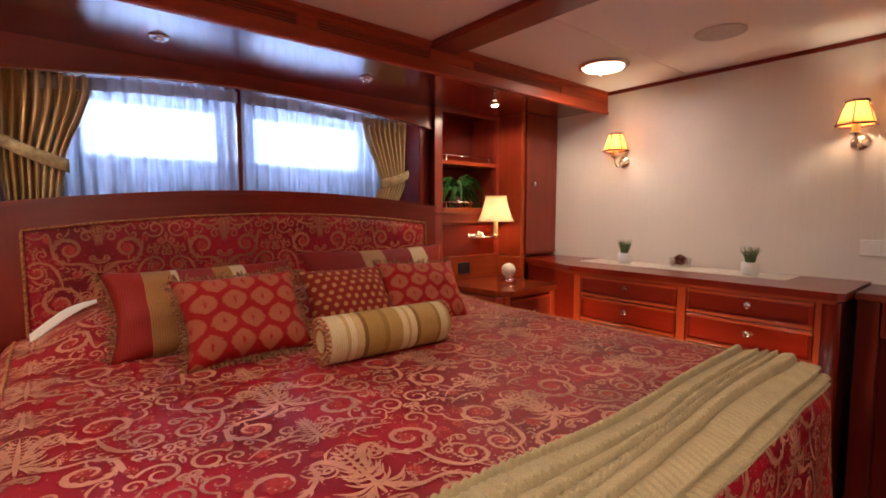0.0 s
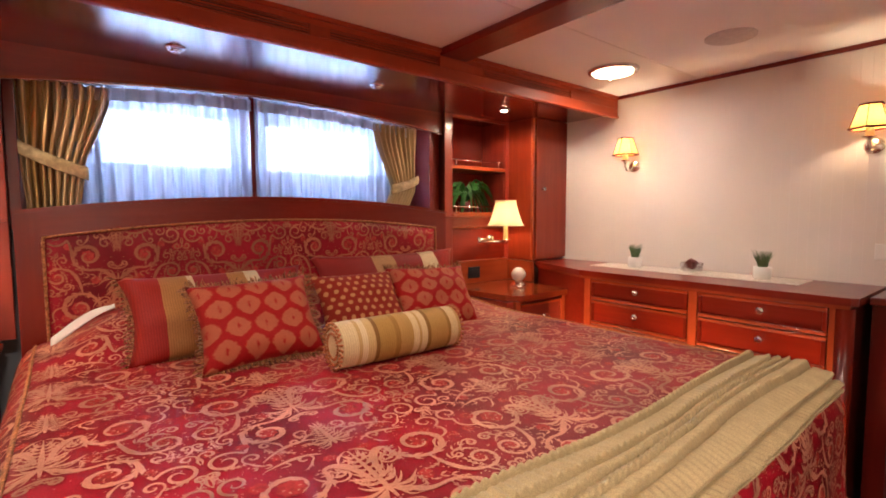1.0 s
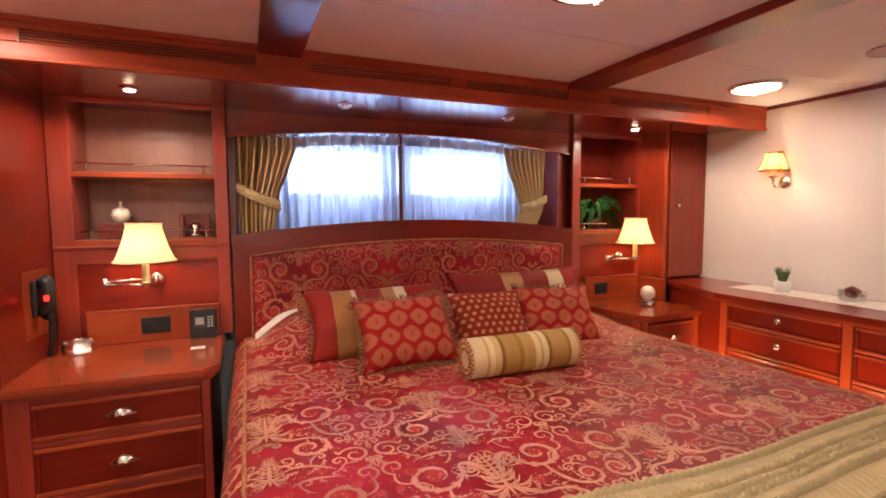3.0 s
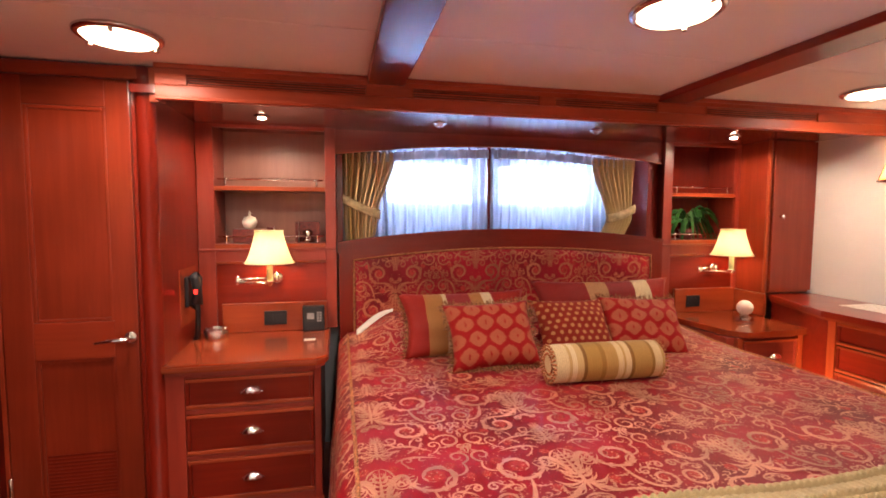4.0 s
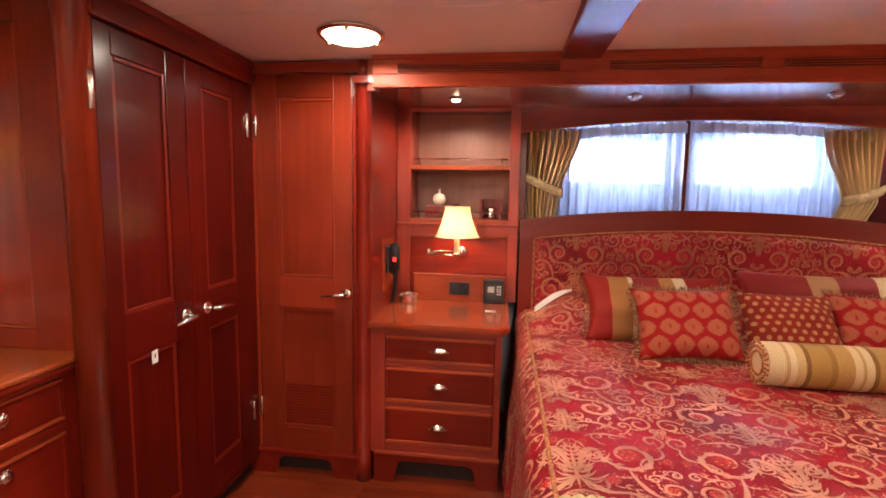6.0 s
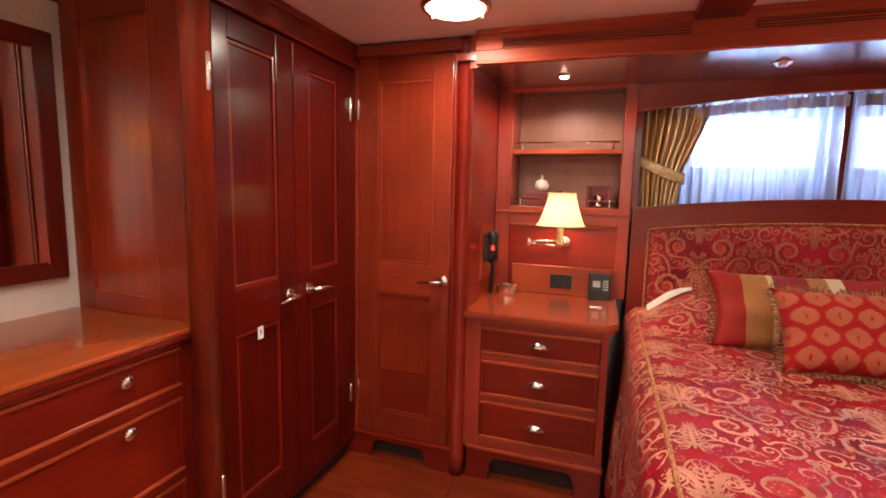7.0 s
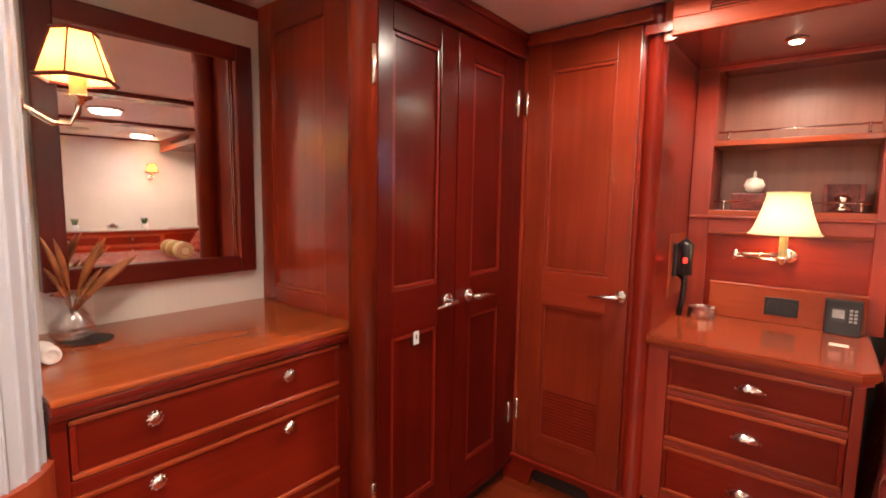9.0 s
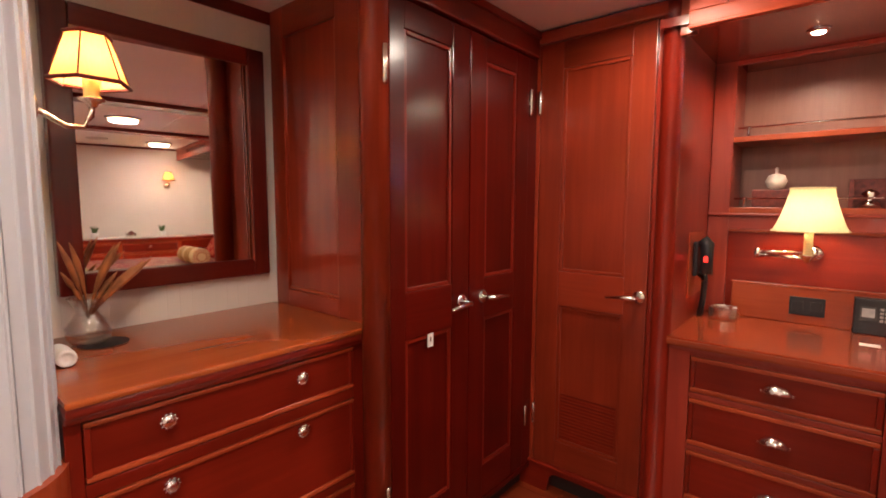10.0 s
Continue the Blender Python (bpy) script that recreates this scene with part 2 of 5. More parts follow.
def banded(name, axis, stops, span, rough=0.55, ribs=1.0):
    """Cloth with bands across one axis; span is the length that the stops cover."""
    m, nt, b = material(name)
    sep = node(nt, "ShaderNodeSeparateXYZ", {0: coords(nt)})
    f = calc(nt, "ADD", calc(nt, "DIVIDE", sep.outputs[axis], span), 0.5)
    col = ramp(nt, f, stops, "CONSTANT")
    w = node(nt, "ShaderNodeTexNoise", {"Vector": coords(nt), "Scale": 380.0}).outputs[0]
    col = mix(nt, 0.3, col, ramp(nt, w, [(0.35, (0.5, 0.5, 0.5)), (0.65, (1.3, 1.3, 1.3))]), "MULTIPLY")
    rib = calc(nt, "SINE", calc(nt, "MULTIPLY", sep.outputs[axis], 2 * math.pi / 0.0075))
    col = mix(nt, ribs, col, ramp(nt, calc(nt, "MULTIPLY_ADD", rib, 0.5, 0.5), [(0.2, (0.72, 0.66, 0.66)), (0.7, (1.12, 1.12, 1.10))]), "MULTIPLY")
    nt.links.new(col, b.inputs["Base Color"])
    b.inputs["Roughness"].default_value = rough
    b.inputs["Sheen Weight"].default_value = 0.03
    b.inputs["Specular IOR Level"].default_value = 0.15
    b.inputs["Sheen Roughness"].default_value = 0.35
    bump(nt, b, calc(nt, "ADD", calc(nt, "MULTIPLY", rib, ribs), w), 0.3, 0.001)
    return m


def spotted(name, ground, mark, w, h, rx, rz, ring=False):
    """Cloth with rows of oval marks, every second row shifted by half."""
    m, nt, b = material(name)
    sep = node(nt, "ShaderNodeSeparateXYZ", {0: coords(nt)})
    v = calc(nt, "DIVIDE", sep.outputs[2], h)
    row = calc(nt, "FLOOR", v)
    u = calc(nt, "ADD", calc(nt, "DIVIDE", sep.outputs[0], w), calc(nt, "MULTIPLY", calc(nt, "MODULO", calc(nt, "ABSOLUTE", row), 2.0), 0.5))
    fu = calc(nt, "MULTIPLY", calc(nt, "SUBTRACT", calc(nt, "FRACT", u), 0.5), w / rx)
    fv = calc(nt, "MULTIPLY", calc(nt, "SUBTRACT", calc(nt, "FRACT", v), 0.5), h / rz)
    d = calc(nt, "ADD", calc(nt, "ABSOLUTE", fu), calc(nt, "MULTIPLY", fv, fv)) if ring else calc(nt, "SQRT", calc(nt, "ADD", calc(nt, "MULTIPLY", fu, fu), calc(nt, "MULTIPLY", fv, fv)))
    rough_ = node(nt, "ShaderNodeTexNoise", {"Vector": coords(nt), "Scale": 110.0, "Detail": 2.0}).outputs[0]
    d = calc(nt, "ADD", d, calc(nt, "MULTIPLY", calc(nt, "SUBTRACT", rough_, 0.5), 0.5))
    stops = [(0.0, mark), (0.88, mark), (1.0, ground)]
    if ring:
        stops = [(0.0, ground), (0.10, tuple(0.6 * b_ + 0.4 * a for a, b_ in zip(ground, mark))), (0.2, mark), (0.82, mark), (1.0, ground)]
    col = ramp(nt, d, stops)
    weave = node(nt, "ShaderNodeTexNoise", {"Vector": coords(nt), "Scale": 400.0}).outputs[0]
    col = mix(nt, 0.3, col, ramp(nt, weave, [(0.35, (0.55, 0.55, 0.55)), (0.65, (1.3, 1.3, 1.3))]), "MULTIPLY")
    nt.links.new(col, b.inputs["Base Color"])
    b.inputs["Roughness"].default_value = 0.7
    b.inputs["Sheen Weight"].default_value = 0.03
    b.inputs["Specular IOR Level"].default_value = 0.15
    b.inputs["Sheen Roughness"].default_value = 0.35
    bump(nt, b, weave, 0.2, 0.001)
    return m


REDS, GOLDS, CREAMS = (0.28, 0.018, 0.013), (0.36, 0.165, 0.055), (0.58, 0.46, 0.28)
OVALS = spotted("red_oval_brocade", (0.31, 0.009, 0.010), (0.38, 0.10, 0.05), 0.088, 0.068, 0.040, 0.037, True)
DOTS = spotted("red_dotted_silk", (0.24, 0.022, 0.012), (0.46, 0.21, 0.08), 0.038, 0.030, 0.0098, 0.0098)
STRIPE = banded("red_gold_stripes", 0, [(0.0, REDS), (0.16, GOLDS), (0.30, CREAMS), (0.33, (0.25, 0.03, 0.03)), (0.52, GOLDS), (0.62, CREAMS), (0.70, REDS)], 0.62, 0.55, 0.4)
STRIPE2 = banded("red_gold_bands", 0, [(0.0, (0.24, 0.02, 0.018)), (0.33, (0.42, 0.22, 0.10)), (0.5, (0.25, 0.03, 0.03)), (0.72, CREAMS), (0.86, REDS)], 0.74)
BOLST = banded("gold_cream_bands", 0, [(0.0, (0.62, 0.48, 0.27)), (0.11, (0.50, 0.33, 0.14)), (0.14, (0.66, 0.53, 0.32)), (0.18, (0.55, 0.38, 0.17)), (0.24, (0.22, 0.11, 0.03)), (0.27, (0.38, 0.22, 0.06)), (0.40, (0.30, 0.16, 0.04)), (0.44, (0.42, 0.25, 0.08)), (0.55, (0.62, 0.47, 0.26)), (0.60, (0.45, 0.28, 0.10)), (0.62, (0.62, 0.47, 0.26)), (0.67, (0.24, 0.12, 0.03)), (0.70, (0.40, 0.23, 0.07)), (0.86, (0.28, 0.15, 0.04)), (0.89, (0.60, 0.45, 0.24)), (0.96, (0.45, 0.28, 0.1))], 0.46, 0.55, 0.35)
DRAPE = banded("striped_gold_drape", 0, [(i / 30, c) for i, c in enumerate([(0.55, 0.36, 0.13), (0.42, 0.26, 0.10), (0.62, 0.43, 0.20), (0.38, 0.23, 0.10), (0.66, 0.50, 0.27)] * 6)], 0.6, 0.45, 0.0)


# ---- builders ----
def thing(name, label, category, at=(0, 0, 0), group="", kind="", turn=None):
    """An empty at the thing's base; its parts are built in world space unless turn gives a pose of its own."""
    e = new(name)
    e.empty_display_size = 0.05
    e.matrix_basis = turn if turn is not None else pose(*at)
    e["own"] = 1 if turn is not None else 0
    return tagged(e, label, category, group, kind)


def finish(bm, name, mat, smooth=False):
    bmesh.ops.recalc_face_normals(bm, faces=bm.faces)
    me = bpy.data.meshes.new(name)
    bm.to_mesh(me)
    bm.free()
    me.materials.append(mat)
    if smooth:
        for p in me.polygons:
            p.use_smooth = True
    return me


def part(name, bm, mat, parent=None, label="", smooth=False):
    ob = new(name, finish(bm, name, mat, smooth))
    if parent is not None:
        ob.parent = parent
        if parent.type == "EMPTY" and not parent["own"]:
            ob.matrix_parent_inverse = parent.matrix_basis.inverted()
    if label:
        ob["label"] = label
    return ob


def solid(name, bm, mat, label, category, kind="structure", smooth=False, group=""):
    return tagged(part(name, bm, mat, smooth=smooth), label, category, group, kind)


def box(x0, x1, y0, y1, z0, z1, bevel=0.003, bm=None):
    out = bm or bmesh.new()
    lo, hi = (min(x0, x1), min(y0, y1), min(z0, z1)), (max(x0, x1), max(y0, y1), max(z0, z1))
    one = bmesh.new()
    bmesh.ops.create_cube(one, size=1)
    for v in one.verts:
        v.co = [l + (c + 0.5) * (h - l) for c, l, h in zip(v.co, lo, hi)]
    if bevel:
        bmesh.ops.bevel(one, geom=one.edges[:], offset=min(bevel, 0.4 * min(h - l for l, h in zip(lo, hi))), segments=2, affect="EDGES", profile=0.6)
    if bm is None:
        return one
    tmp = bpy.data.meshes.new("t")
    one.to_mesh(tmp)
    one.free()
    out.from_mesh(tmp)
    bpy.data.meshes.remove(tmp)
    return out


def lathe(profile, segs=24, at=(0, 0, 0), axis="z", bm=None):
    """A turned body from (radius, height) pairs."""
    bm = bm or bmesh.new()
    rings = []
    for r, h in profile:
        ring = []
        for i in range(segs):
            a = 2 * math.pi * i / segs
            p = (r * math.cos(a), r * math.sin(a), h)
            if axis == "x":
                p = (p[2], p[0], p[1])
            elif axis == "y":
                p = (p[0], p[2], p[1])
            ring.append(bm.verts.new([c + o for c, o in zip(p, at)]))
        rings.append(ring)
    for a, b in zip(rings, rings[1:]):
        for i in range(segs):
            bm.faces.new((a[i], a[(i + 1) % segs], b[(i + 1) % segs], b[i]))
    for ring in (rings[0], rings[-1]):
        bm.faces.new(ring)
    return bm


def tube(path, r, segs=10, bm=None):
    """A round bar along a path."""
    bm = bm or bmesh.new()
    pts = [Vector(p) for p in path]
    rings = []
    for i, p in enumerate(pts):
        d = (pts[min(i + 1, len(pts) - 1)] - pts[max(i - 1, 0)]).normalized()
        up = Vector((0, 0, 1)) if abs(d.z) < 0.9 else Vector((1, 0, 0))
        s = d.cross(up).normalized()
        u = s.cross(d)
        rr = r[i] if isinstance(r, (list, tuple)) else r
        rings.append([bm.verts.new(p + rr * (math.cos(t) * s + math.sin(t) * u)) for t in (2 * math.pi * k / segs for k in range(segs))])
    for a, b in zip(rings, rings[1:]):
        for i in range(segs):
            bm.faces.new((a[i], a[(i + 1) % segs], b[(i + 1) % segs], b[i]))
    bm.faces.new(rings[0])
    bm.faces.new(rings[-1])
    return bm


def grid(fn, nu, nv, bm=None):
    bm = bm or bmesh.new()
    vs = [[bm.verts.new(fn(i / nu, j / nv)) for j in range(nv + 1)] for i in range(nu + 1)]
    for i in range(nu):
        for j in range(nv):
            bm.faces.new((vs[i][j], vs[i + 1][j], vs[i + 1][j + 1], vs[i][j + 1]))
    return bm


def thick(bm, t):
    bmesh.ops.recalc_face_normals(bm, faces=bm.faces)
    bmesh.ops.solidify(bm, geom=bm.faces[:], thickness=t)
    return bm


def prism(outline, axis, a, b):
    """A solid with a flat outline, drawn out along an axis from a to b."""
    bm = bmesh.new()
    place = {"x": lambda p, h: (h, p[0], p[1]), "y": lambda p, h: (p[0], h, p[1]), "z": lambda p, h: (p[0], p[1], h)}[axis]
    r0 = [bm.verts.new(place(p, a)) for p in outline]
    r1 = [bm.verts.new(place(p, b)) for p in outline]
    n = len(outline)
    for i in range(n):
        bm.faces.new((r0[i], r0[(i + 1) % n], r1[(i + 1) % n], r1[i]))
    bm.faces.new(r0)
    bm.faces.new(r1)
    return bm


def smooth01(x):
    x = max(0.0, min(1.0, x))
    return x * x * (3 - 2 * x)


def holder(owner, m):
    """A passing parent, for fronts that are built in a space of their own."""
    e = new("holder")
    e.matrix_basis = m
    e["own"] = 1
    return e


def release(e, owner):
    """Hands the fronts over to the thing that they belong to."""
    for ob in list(e.children):
        ob.parent = owner
        ob.matrix_parent_inverse = owner.matrix_basis.inverted()
        ob.matrix_basis = e.matrix_basis @ ob.matrix_basis
    bpy.data.objects.remove(e)


# frame-and-panel front in its own space: x across, z up, the face looks to -y
def panel_front(parent, x0, x1, z0, z1, stile, rails, depth=0.022, mats=None, name="door"):
    """rails: list of (z0, z1) from bottom to top; the panels fill what lies between."""
    mv, mh = mats or (WZ, WX)
    # on the deep doors a lighter wood paints the highlight along the mouldings
    bz, bx = (HZ, HX) if mv is HZ else (WZ, WX)
    x2, x3 = x0 + stile[0], x1 - stile[1]
    d = part(name, box(x0, x2, 0, depth, z0, z1, 0.003), mv, parent)
    part("stile", box(x3, x1, 0, depth, z0, z1, 0.003), mv, d)
    for a, b in rails:
        part("rail", box(x2, x3, 0.0005, depth, a, b, 0.003), mh, d)
    for (_, a), (b, _) in zip(rails, rails[1:]):
        part("panel", box(x2, x3, 0.012, depth - 0.001, a, b, 0), mv, d)
        m = 0.014
        for u0, u1, w0, w1, mm in ((x2, x2 + m, a, b, bz), (x3 - m, x3, a, b, bz), (x2 + m, x3 - m, a, a + m, bx), (x2 + m, x3 - m, b - m, b, bx)):
            part("moulding", box(u0, u1, 0.004, 0.013, w0, w1, 0.004), mm, d)
    return d


def drawer(parent, x0, x1, z0, z1, mat=None, y=0.0, frame=0.016):
    """A drawer front with a raised lip round a flat field."""
    mat = mat or WX
    d = part("drawer", box(x0 + frame, x1 - frame, y + 0.006, y + 0.02, z0 + frame, z1 - frame, 0.002), mat, parent)
    part("lip", box(x0, x1, y, y + 0.02, z1 - frame, z1, 0.004), TX, d)
    part("lip", box(x0, x1, y, y + 0.02, z0, z0 + frame, 0.004), TX, d)
    part("lip", box(x0, x0 + frame, y + 0.001, y + 0.02, z0 + frame, z1 - frame, 0.004), mat, d)
    part("lip", box(x1 - frame, x1, y + 0.001, y + 0.02, z0 + frame, z1 - frame, 0.004), mat, d)
    return d


def cup_pull(parent, x, z, y=0.0):
    w = 0.042

    def shell(u, v):
        a, b = math.pi * u, 0.5 * math.pi * v
        return (x - w * math.cos(a) * math.cos(b * 0.98), y - 0.026 * math.sin(b) - 0.004, z - 0.012 + 0.032 * math.sin(a) * math.cos(b * 0.98) + 0.004 * v)

    p = part("cup_pull", thick(grid(shell, 16, 8), 0.0015), CHROME, parent, "polished chrome cup pull", True)
    part("back_plate", box(x - 0.046, x + 0.046, y - 0.004, y + 0.001, z - 0.014, z - 0.006, 0.001), CHROME, p)
    return p


def round_knob(parent, x, z, y=0.0, fluted=True, r=0.017):
    bm = lathe([(0.007, y + 0.004), (0.006, y - 0.010), (r * 0.9, y - 0.014), (r, y - 0.020), (r * 0.8, y - 0.027), (r * 0.3, y - 0.030)], 20, (x, 0, z), "y")
    if fluted:
        for i in range(10):
            a = 2 * math.pi * i / 10
            lathe([(0.002, -0.0035), (0.0042, 0), (0.002, 0.0035)], 8, (x + 0.93 * r * math.cos(a), y - 0.020, z + 0.93 * r * math.sin(a)), "y", bm)
    return part("knob", bm, CHROME, parent, "polished chrome knob", True)


def lever(parent, x, z, y=0.0, way=-1):
    bm = lathe([(0.024, y + 0.001), (0.024, y - 0.006), (0.020, y - 0.009)], 24, (x, 0, z), "y")
    h = part("door_handle", bm, CHROME, parent, "chrome lever handle", True)
    bar = tube([(x, y - 0.008, z), (x, y - 0.040, z), (x + way * 0.010, y - 0.050, z), (x + way * 0.05, y - 0.052, z - 0.001), (x + way * 0.11, y - 0.048, z - 0.008)], [0.009, 0.009, 0.010, 0.008, 0.005])
    part("lever", bar, CHROME, h, "", True)
    return h


def hinge(parent, x, z0, z1, y=0.0):
    bm = lathe([(0.002, z0 - 0.006), (0.006, z0 - 0.003), (0.008, z0), (0.008, z1), (0.006, z1 + 0.003), (0.002, z1 + 0.006)], 12, (x, y - 0.004, 0))
    return part("hinge", bm, NICKEL, parent, "nickel butt hinge", True)

# ---- structure ----
CEILZ, BEAMZ, SOFFIT, FASCIA = 1.985, 1.955, 1.880, 1.950
WEST, EAST, SOUTH, BACK = -1.79, 3.05, -1.10, 2.90
FACE = 2.57

solid("floor", box(WEST - 0.1, EAST + 0.1, SOUTH - 0.1, BACK + 0.1, -0.08, -0.012, 0), WFLOOR, "dark gap under glossy cherry floor boards", "floor")
floor_ob = bpy.data.objects["floor"]
for j in range(28):
    y0 = SOUTH + j * 0.14
    for i in range(4):
        x0 = WEST + i * 1.22 + (0.4 if j % 2 else 0) - 0.4
        x1 = min(x0 + 1.22, EAST)
        x0 = max(x0, WEST)
        if x1 - x0 > 0.05:
            part("plank", box(x0 + 0.0008, x1 - 0.0008, y0 + 0.0008, y0 + 0.1392, -0.012, 0.0, 0.0015), WFLOOR, floor_ob)

# ceiling: panels with narrow open joints, in one mesh
cb = bmesh.new()
XS = (WEST - 0.05, 0.355, 1.71, EAST + 0.05)
YS = (SOUTH - 0.05, 0.45, 1.46, 2.0)
for x0, x1 in zip(XS, XS[1:]):
    for y0, y1 in zip(YS, YS[1:]):
        box(x0 + 0.002, x1 - 0.002, y0 + 0.002, y1 - 0.002, CEILZ, CEILZ + 0.03, 0.004, cb)
box(WEST - 0.1, EAST + 0.1, SOUTH - 0.1, BACK + 0.1, CEILZ + 0.022, CEILZ + 0.06, 0, cb)
solid("ceiling", cb, CEIL, "white vinyl ceiling panels with narrow joints", "ceiling")
for x0 in (0.272, 1.635):
    bm = box(x0, x0 + 0.155, SOUTH, FASCIA + 0.01, BEAMZ, CEILZ + 0.004, 0.005)
    b = solid("ceiling_beam", bm, WY, "varnished mahogany beam across the white ceiling", "beam", group="ceiling beams")

FX0 = -0.522
# fascia with louvred vents and the soffit behind it
fb = solid("fascia", box(FX0, EAST + 0.06, FASCIA + 0.016, FASCIA + 0.03, 1.862, CEILZ, 0), FASC, "varnished mahogany fascia with air vents", "trim")
part("top_rail", box(FX0, EAST + 0.06, FASCIA, FASCIA + 0.016, 1.947, CEILZ, 0.003), FASC, fb)
part("bottom_rail", box(FX0, EAST + 0.06, FASCIA, FASCIA + 0.016, 1.862, 1.908, 0.004), FASC, fb)
part("bead", box(FX0, EAST + 0.06, FASCIA - 0.008, FASCIA + 0.02, 1.850, 1.864, 0.005), FASC, fb)
part("cove", box(FX0, EAST + 0.06, FASCIA - 0.012, FASCIA, 1.966, CEILZ, 0.006), FASC, fb)
part("return", box(-0.560, FX0, 2.000, 2.022, 1.850, CEILZ, 0.003), TZ, fb)
part("return_side", box(FX0, FX0 + 0.016, FASCIA + 0.0305, 2.022, 1.850, CEILZ - 0.001, 0), TZ, fb)
vents = ((-0.41, 0.265), (0.465, 1.03), (1.11, 1.63), (1.90, 2.57))
edges = [FX0] + [e for v in vents for e in v] + [EAST + 0.06]
for a, b in zip(edges[::2], edges[1::2]):
    part("filler", box(a, b, FASCIA, FASCIA + 0.016, 1.908, 1.947, 0.002), FASC, fb)
for a, b in vents:
    part("vent_back", box(a, b, FASCIA + 0.012, FASCIA + 0.0155, 1.908, 1.947, 0), DARK, fb)
    for k in range(4):
        z = 1.910 + k * 0.0098
        part("slat", box(a, b, FASCIA + 0.003, FASCIA + 0.012, z, z + 0.0045, 0.001), FASC, fb)
    part("vent_trim", box(a - 0.006, a, FASCIA - 0.002, FASCIA + 0.01, 1.904, 1.951, 0.001), TZ, fb)
    part("vent_trim", box(b, b + 0.006, FASCIA - 0.002, FASCIA + 0.01, 1.904, 1.951, 0.001), TZ, fb)
solid("soffit", box(-0.62, EAST + 0.05, FASCIA + 0.03, BACK, SOFFIT, SOFFIT + 0.03, 0), WSOFFIT, "glossy mahogany soffit mirroring the window", "soffit")

# outer walls
def grooved(name, fixed, lo, hi, z0, z1, axis, face, pitch=0.04, mat=None, label=""):
    """A wall of narrow boards: a shallow groove with a bead at every joint. face: +1 looks to the positive side."""
    prof, t = [], lo
    while t < hi - 1e-6:
        prof += [(t, 0.0), (t + 0.0015, -0.0006), (t + 0.003, 0.0)]
        t += pitch
    prof.append((hi, 0.0))
    pts = [(u, fixed + face * d) for u, d in prof] + [(hi, fixed - face * 0.06), (lo, fixed - face * 0.06)]
    out = [(b, a) if axis == "x" else (a, b) for a, b in pts]
    return solid(name, prism(out, "z", z0, z1), mat or WALLP, label, "wall")


grooved("wall_east", EAST, SOUTH, BACK, 0, CEILZ + 0.01, "x", -1, label="cream board-lined cabin wall with fine vertical grooves")
grooved("wall_west", WEST, SOUTH, BACK, 0, CEILZ + 0.01, "x", 1, label="cream board-lined wall behind the mirror")
solid("wall_south", box(WEST - 0.06, EAST + 0.06, SOUTH - 0.08, SOUTH, 0, CEILZ + 0.01, 0), WALLP, "plain cream wall closing the cabin", "wall")
wb = bmesh.new()
WIN = ((0.425, 1.005), (1.150, 1.835))
WZ0, WZ1 = 1.478, 1.755
box(WEST, EAST, BACK, BACK + 0.08, 0, WZ0, 0, wb)
box(WEST, EAST, BACK, BACK + 0.08, WZ1, CEILZ, 0, wb)
for a, b in ((WEST, WIN[0][0]), (WIN[0][1], WIN[1][0]), (WIN[1][1], EAST)):
    box(a, b, BACK, BACK + 0.08, WZ0, WZ1, 0, wb)
solid("wall_north", wb, BEAD, "white hull lining behind the window curtains", "wall")
for n, (a, b) in enumerate(WIN):
    w = thing("window_%d" % (n + 1), "bright rectangular cabin window behind sheer curtains", "window", ((a + b) / 2, BACK, WZ0), "cabin windows", "structure")
    fr = part("window_frame", box(a, b, BACK - 0.012, BACK + 0.03, WZ1 - 0.018, WZ1, 0.003), BEAD, w)
    part("window_sill", box(a, b, BACK - 0.012, BACK + 0.03, WZ0, WZ0 + 0.018, 0.003), BEAD, w)
    part("jamb", box(a, a + 0.018, BACK - 0.012, BACK + 0.03, WZ0 + 0.018, WZ1 - 0.018, 0.003), BEAD, w)
    part("jamb", box(b - 0.018, b, BACK - 0.012, BACK + 0.03, WZ0 + 0.018, WZ1 - 0.018, 0.003), BEAD, w)
    p = part("pane", box(a + 0.018, b - 0.018, BACK + 0.012, BACK + 0.018, WZ0 + 0.018, WZ1 - 0.018, 0), GLASS, w)
    p.visible_shadow = False
solid("backdrop", box(-0.6, 2.9, BACK + 0.6, BACK + 0.62, 0.9, 2.6, 0), SKYGLOW, "bright hazy day outside the cabin window", "backdrop")

# window surround: arched valance, side boards and the sill under the curtains
def arch(x, ends, mid, x0=0.136, x1=2.152):
    s = (2 * x - x0 - x1) / (x1 - x0)
    return mid - (mid - ends) * s * s


N = 32
xs = [0.136 + (2.152 - 0.136) * i / N for i in range(N + 1)]
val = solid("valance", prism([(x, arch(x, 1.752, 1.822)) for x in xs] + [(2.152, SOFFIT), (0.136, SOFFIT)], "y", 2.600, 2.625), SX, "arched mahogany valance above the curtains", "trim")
part("bead", prism([(x, arch(x, 1.744, 1.814)) for x in xs] + [(x, arch(x, 1.753, 1.823)) for x in reversed(xs)], "y", 2.592, 2.606), TX, val)
solid("window_jamb", box(0.137, 0.172, 2.6255, BACK, 1.20, SOFFIT, 0.003), WZ, "mahogany side board of the window recess", "trim", group="window side boards")
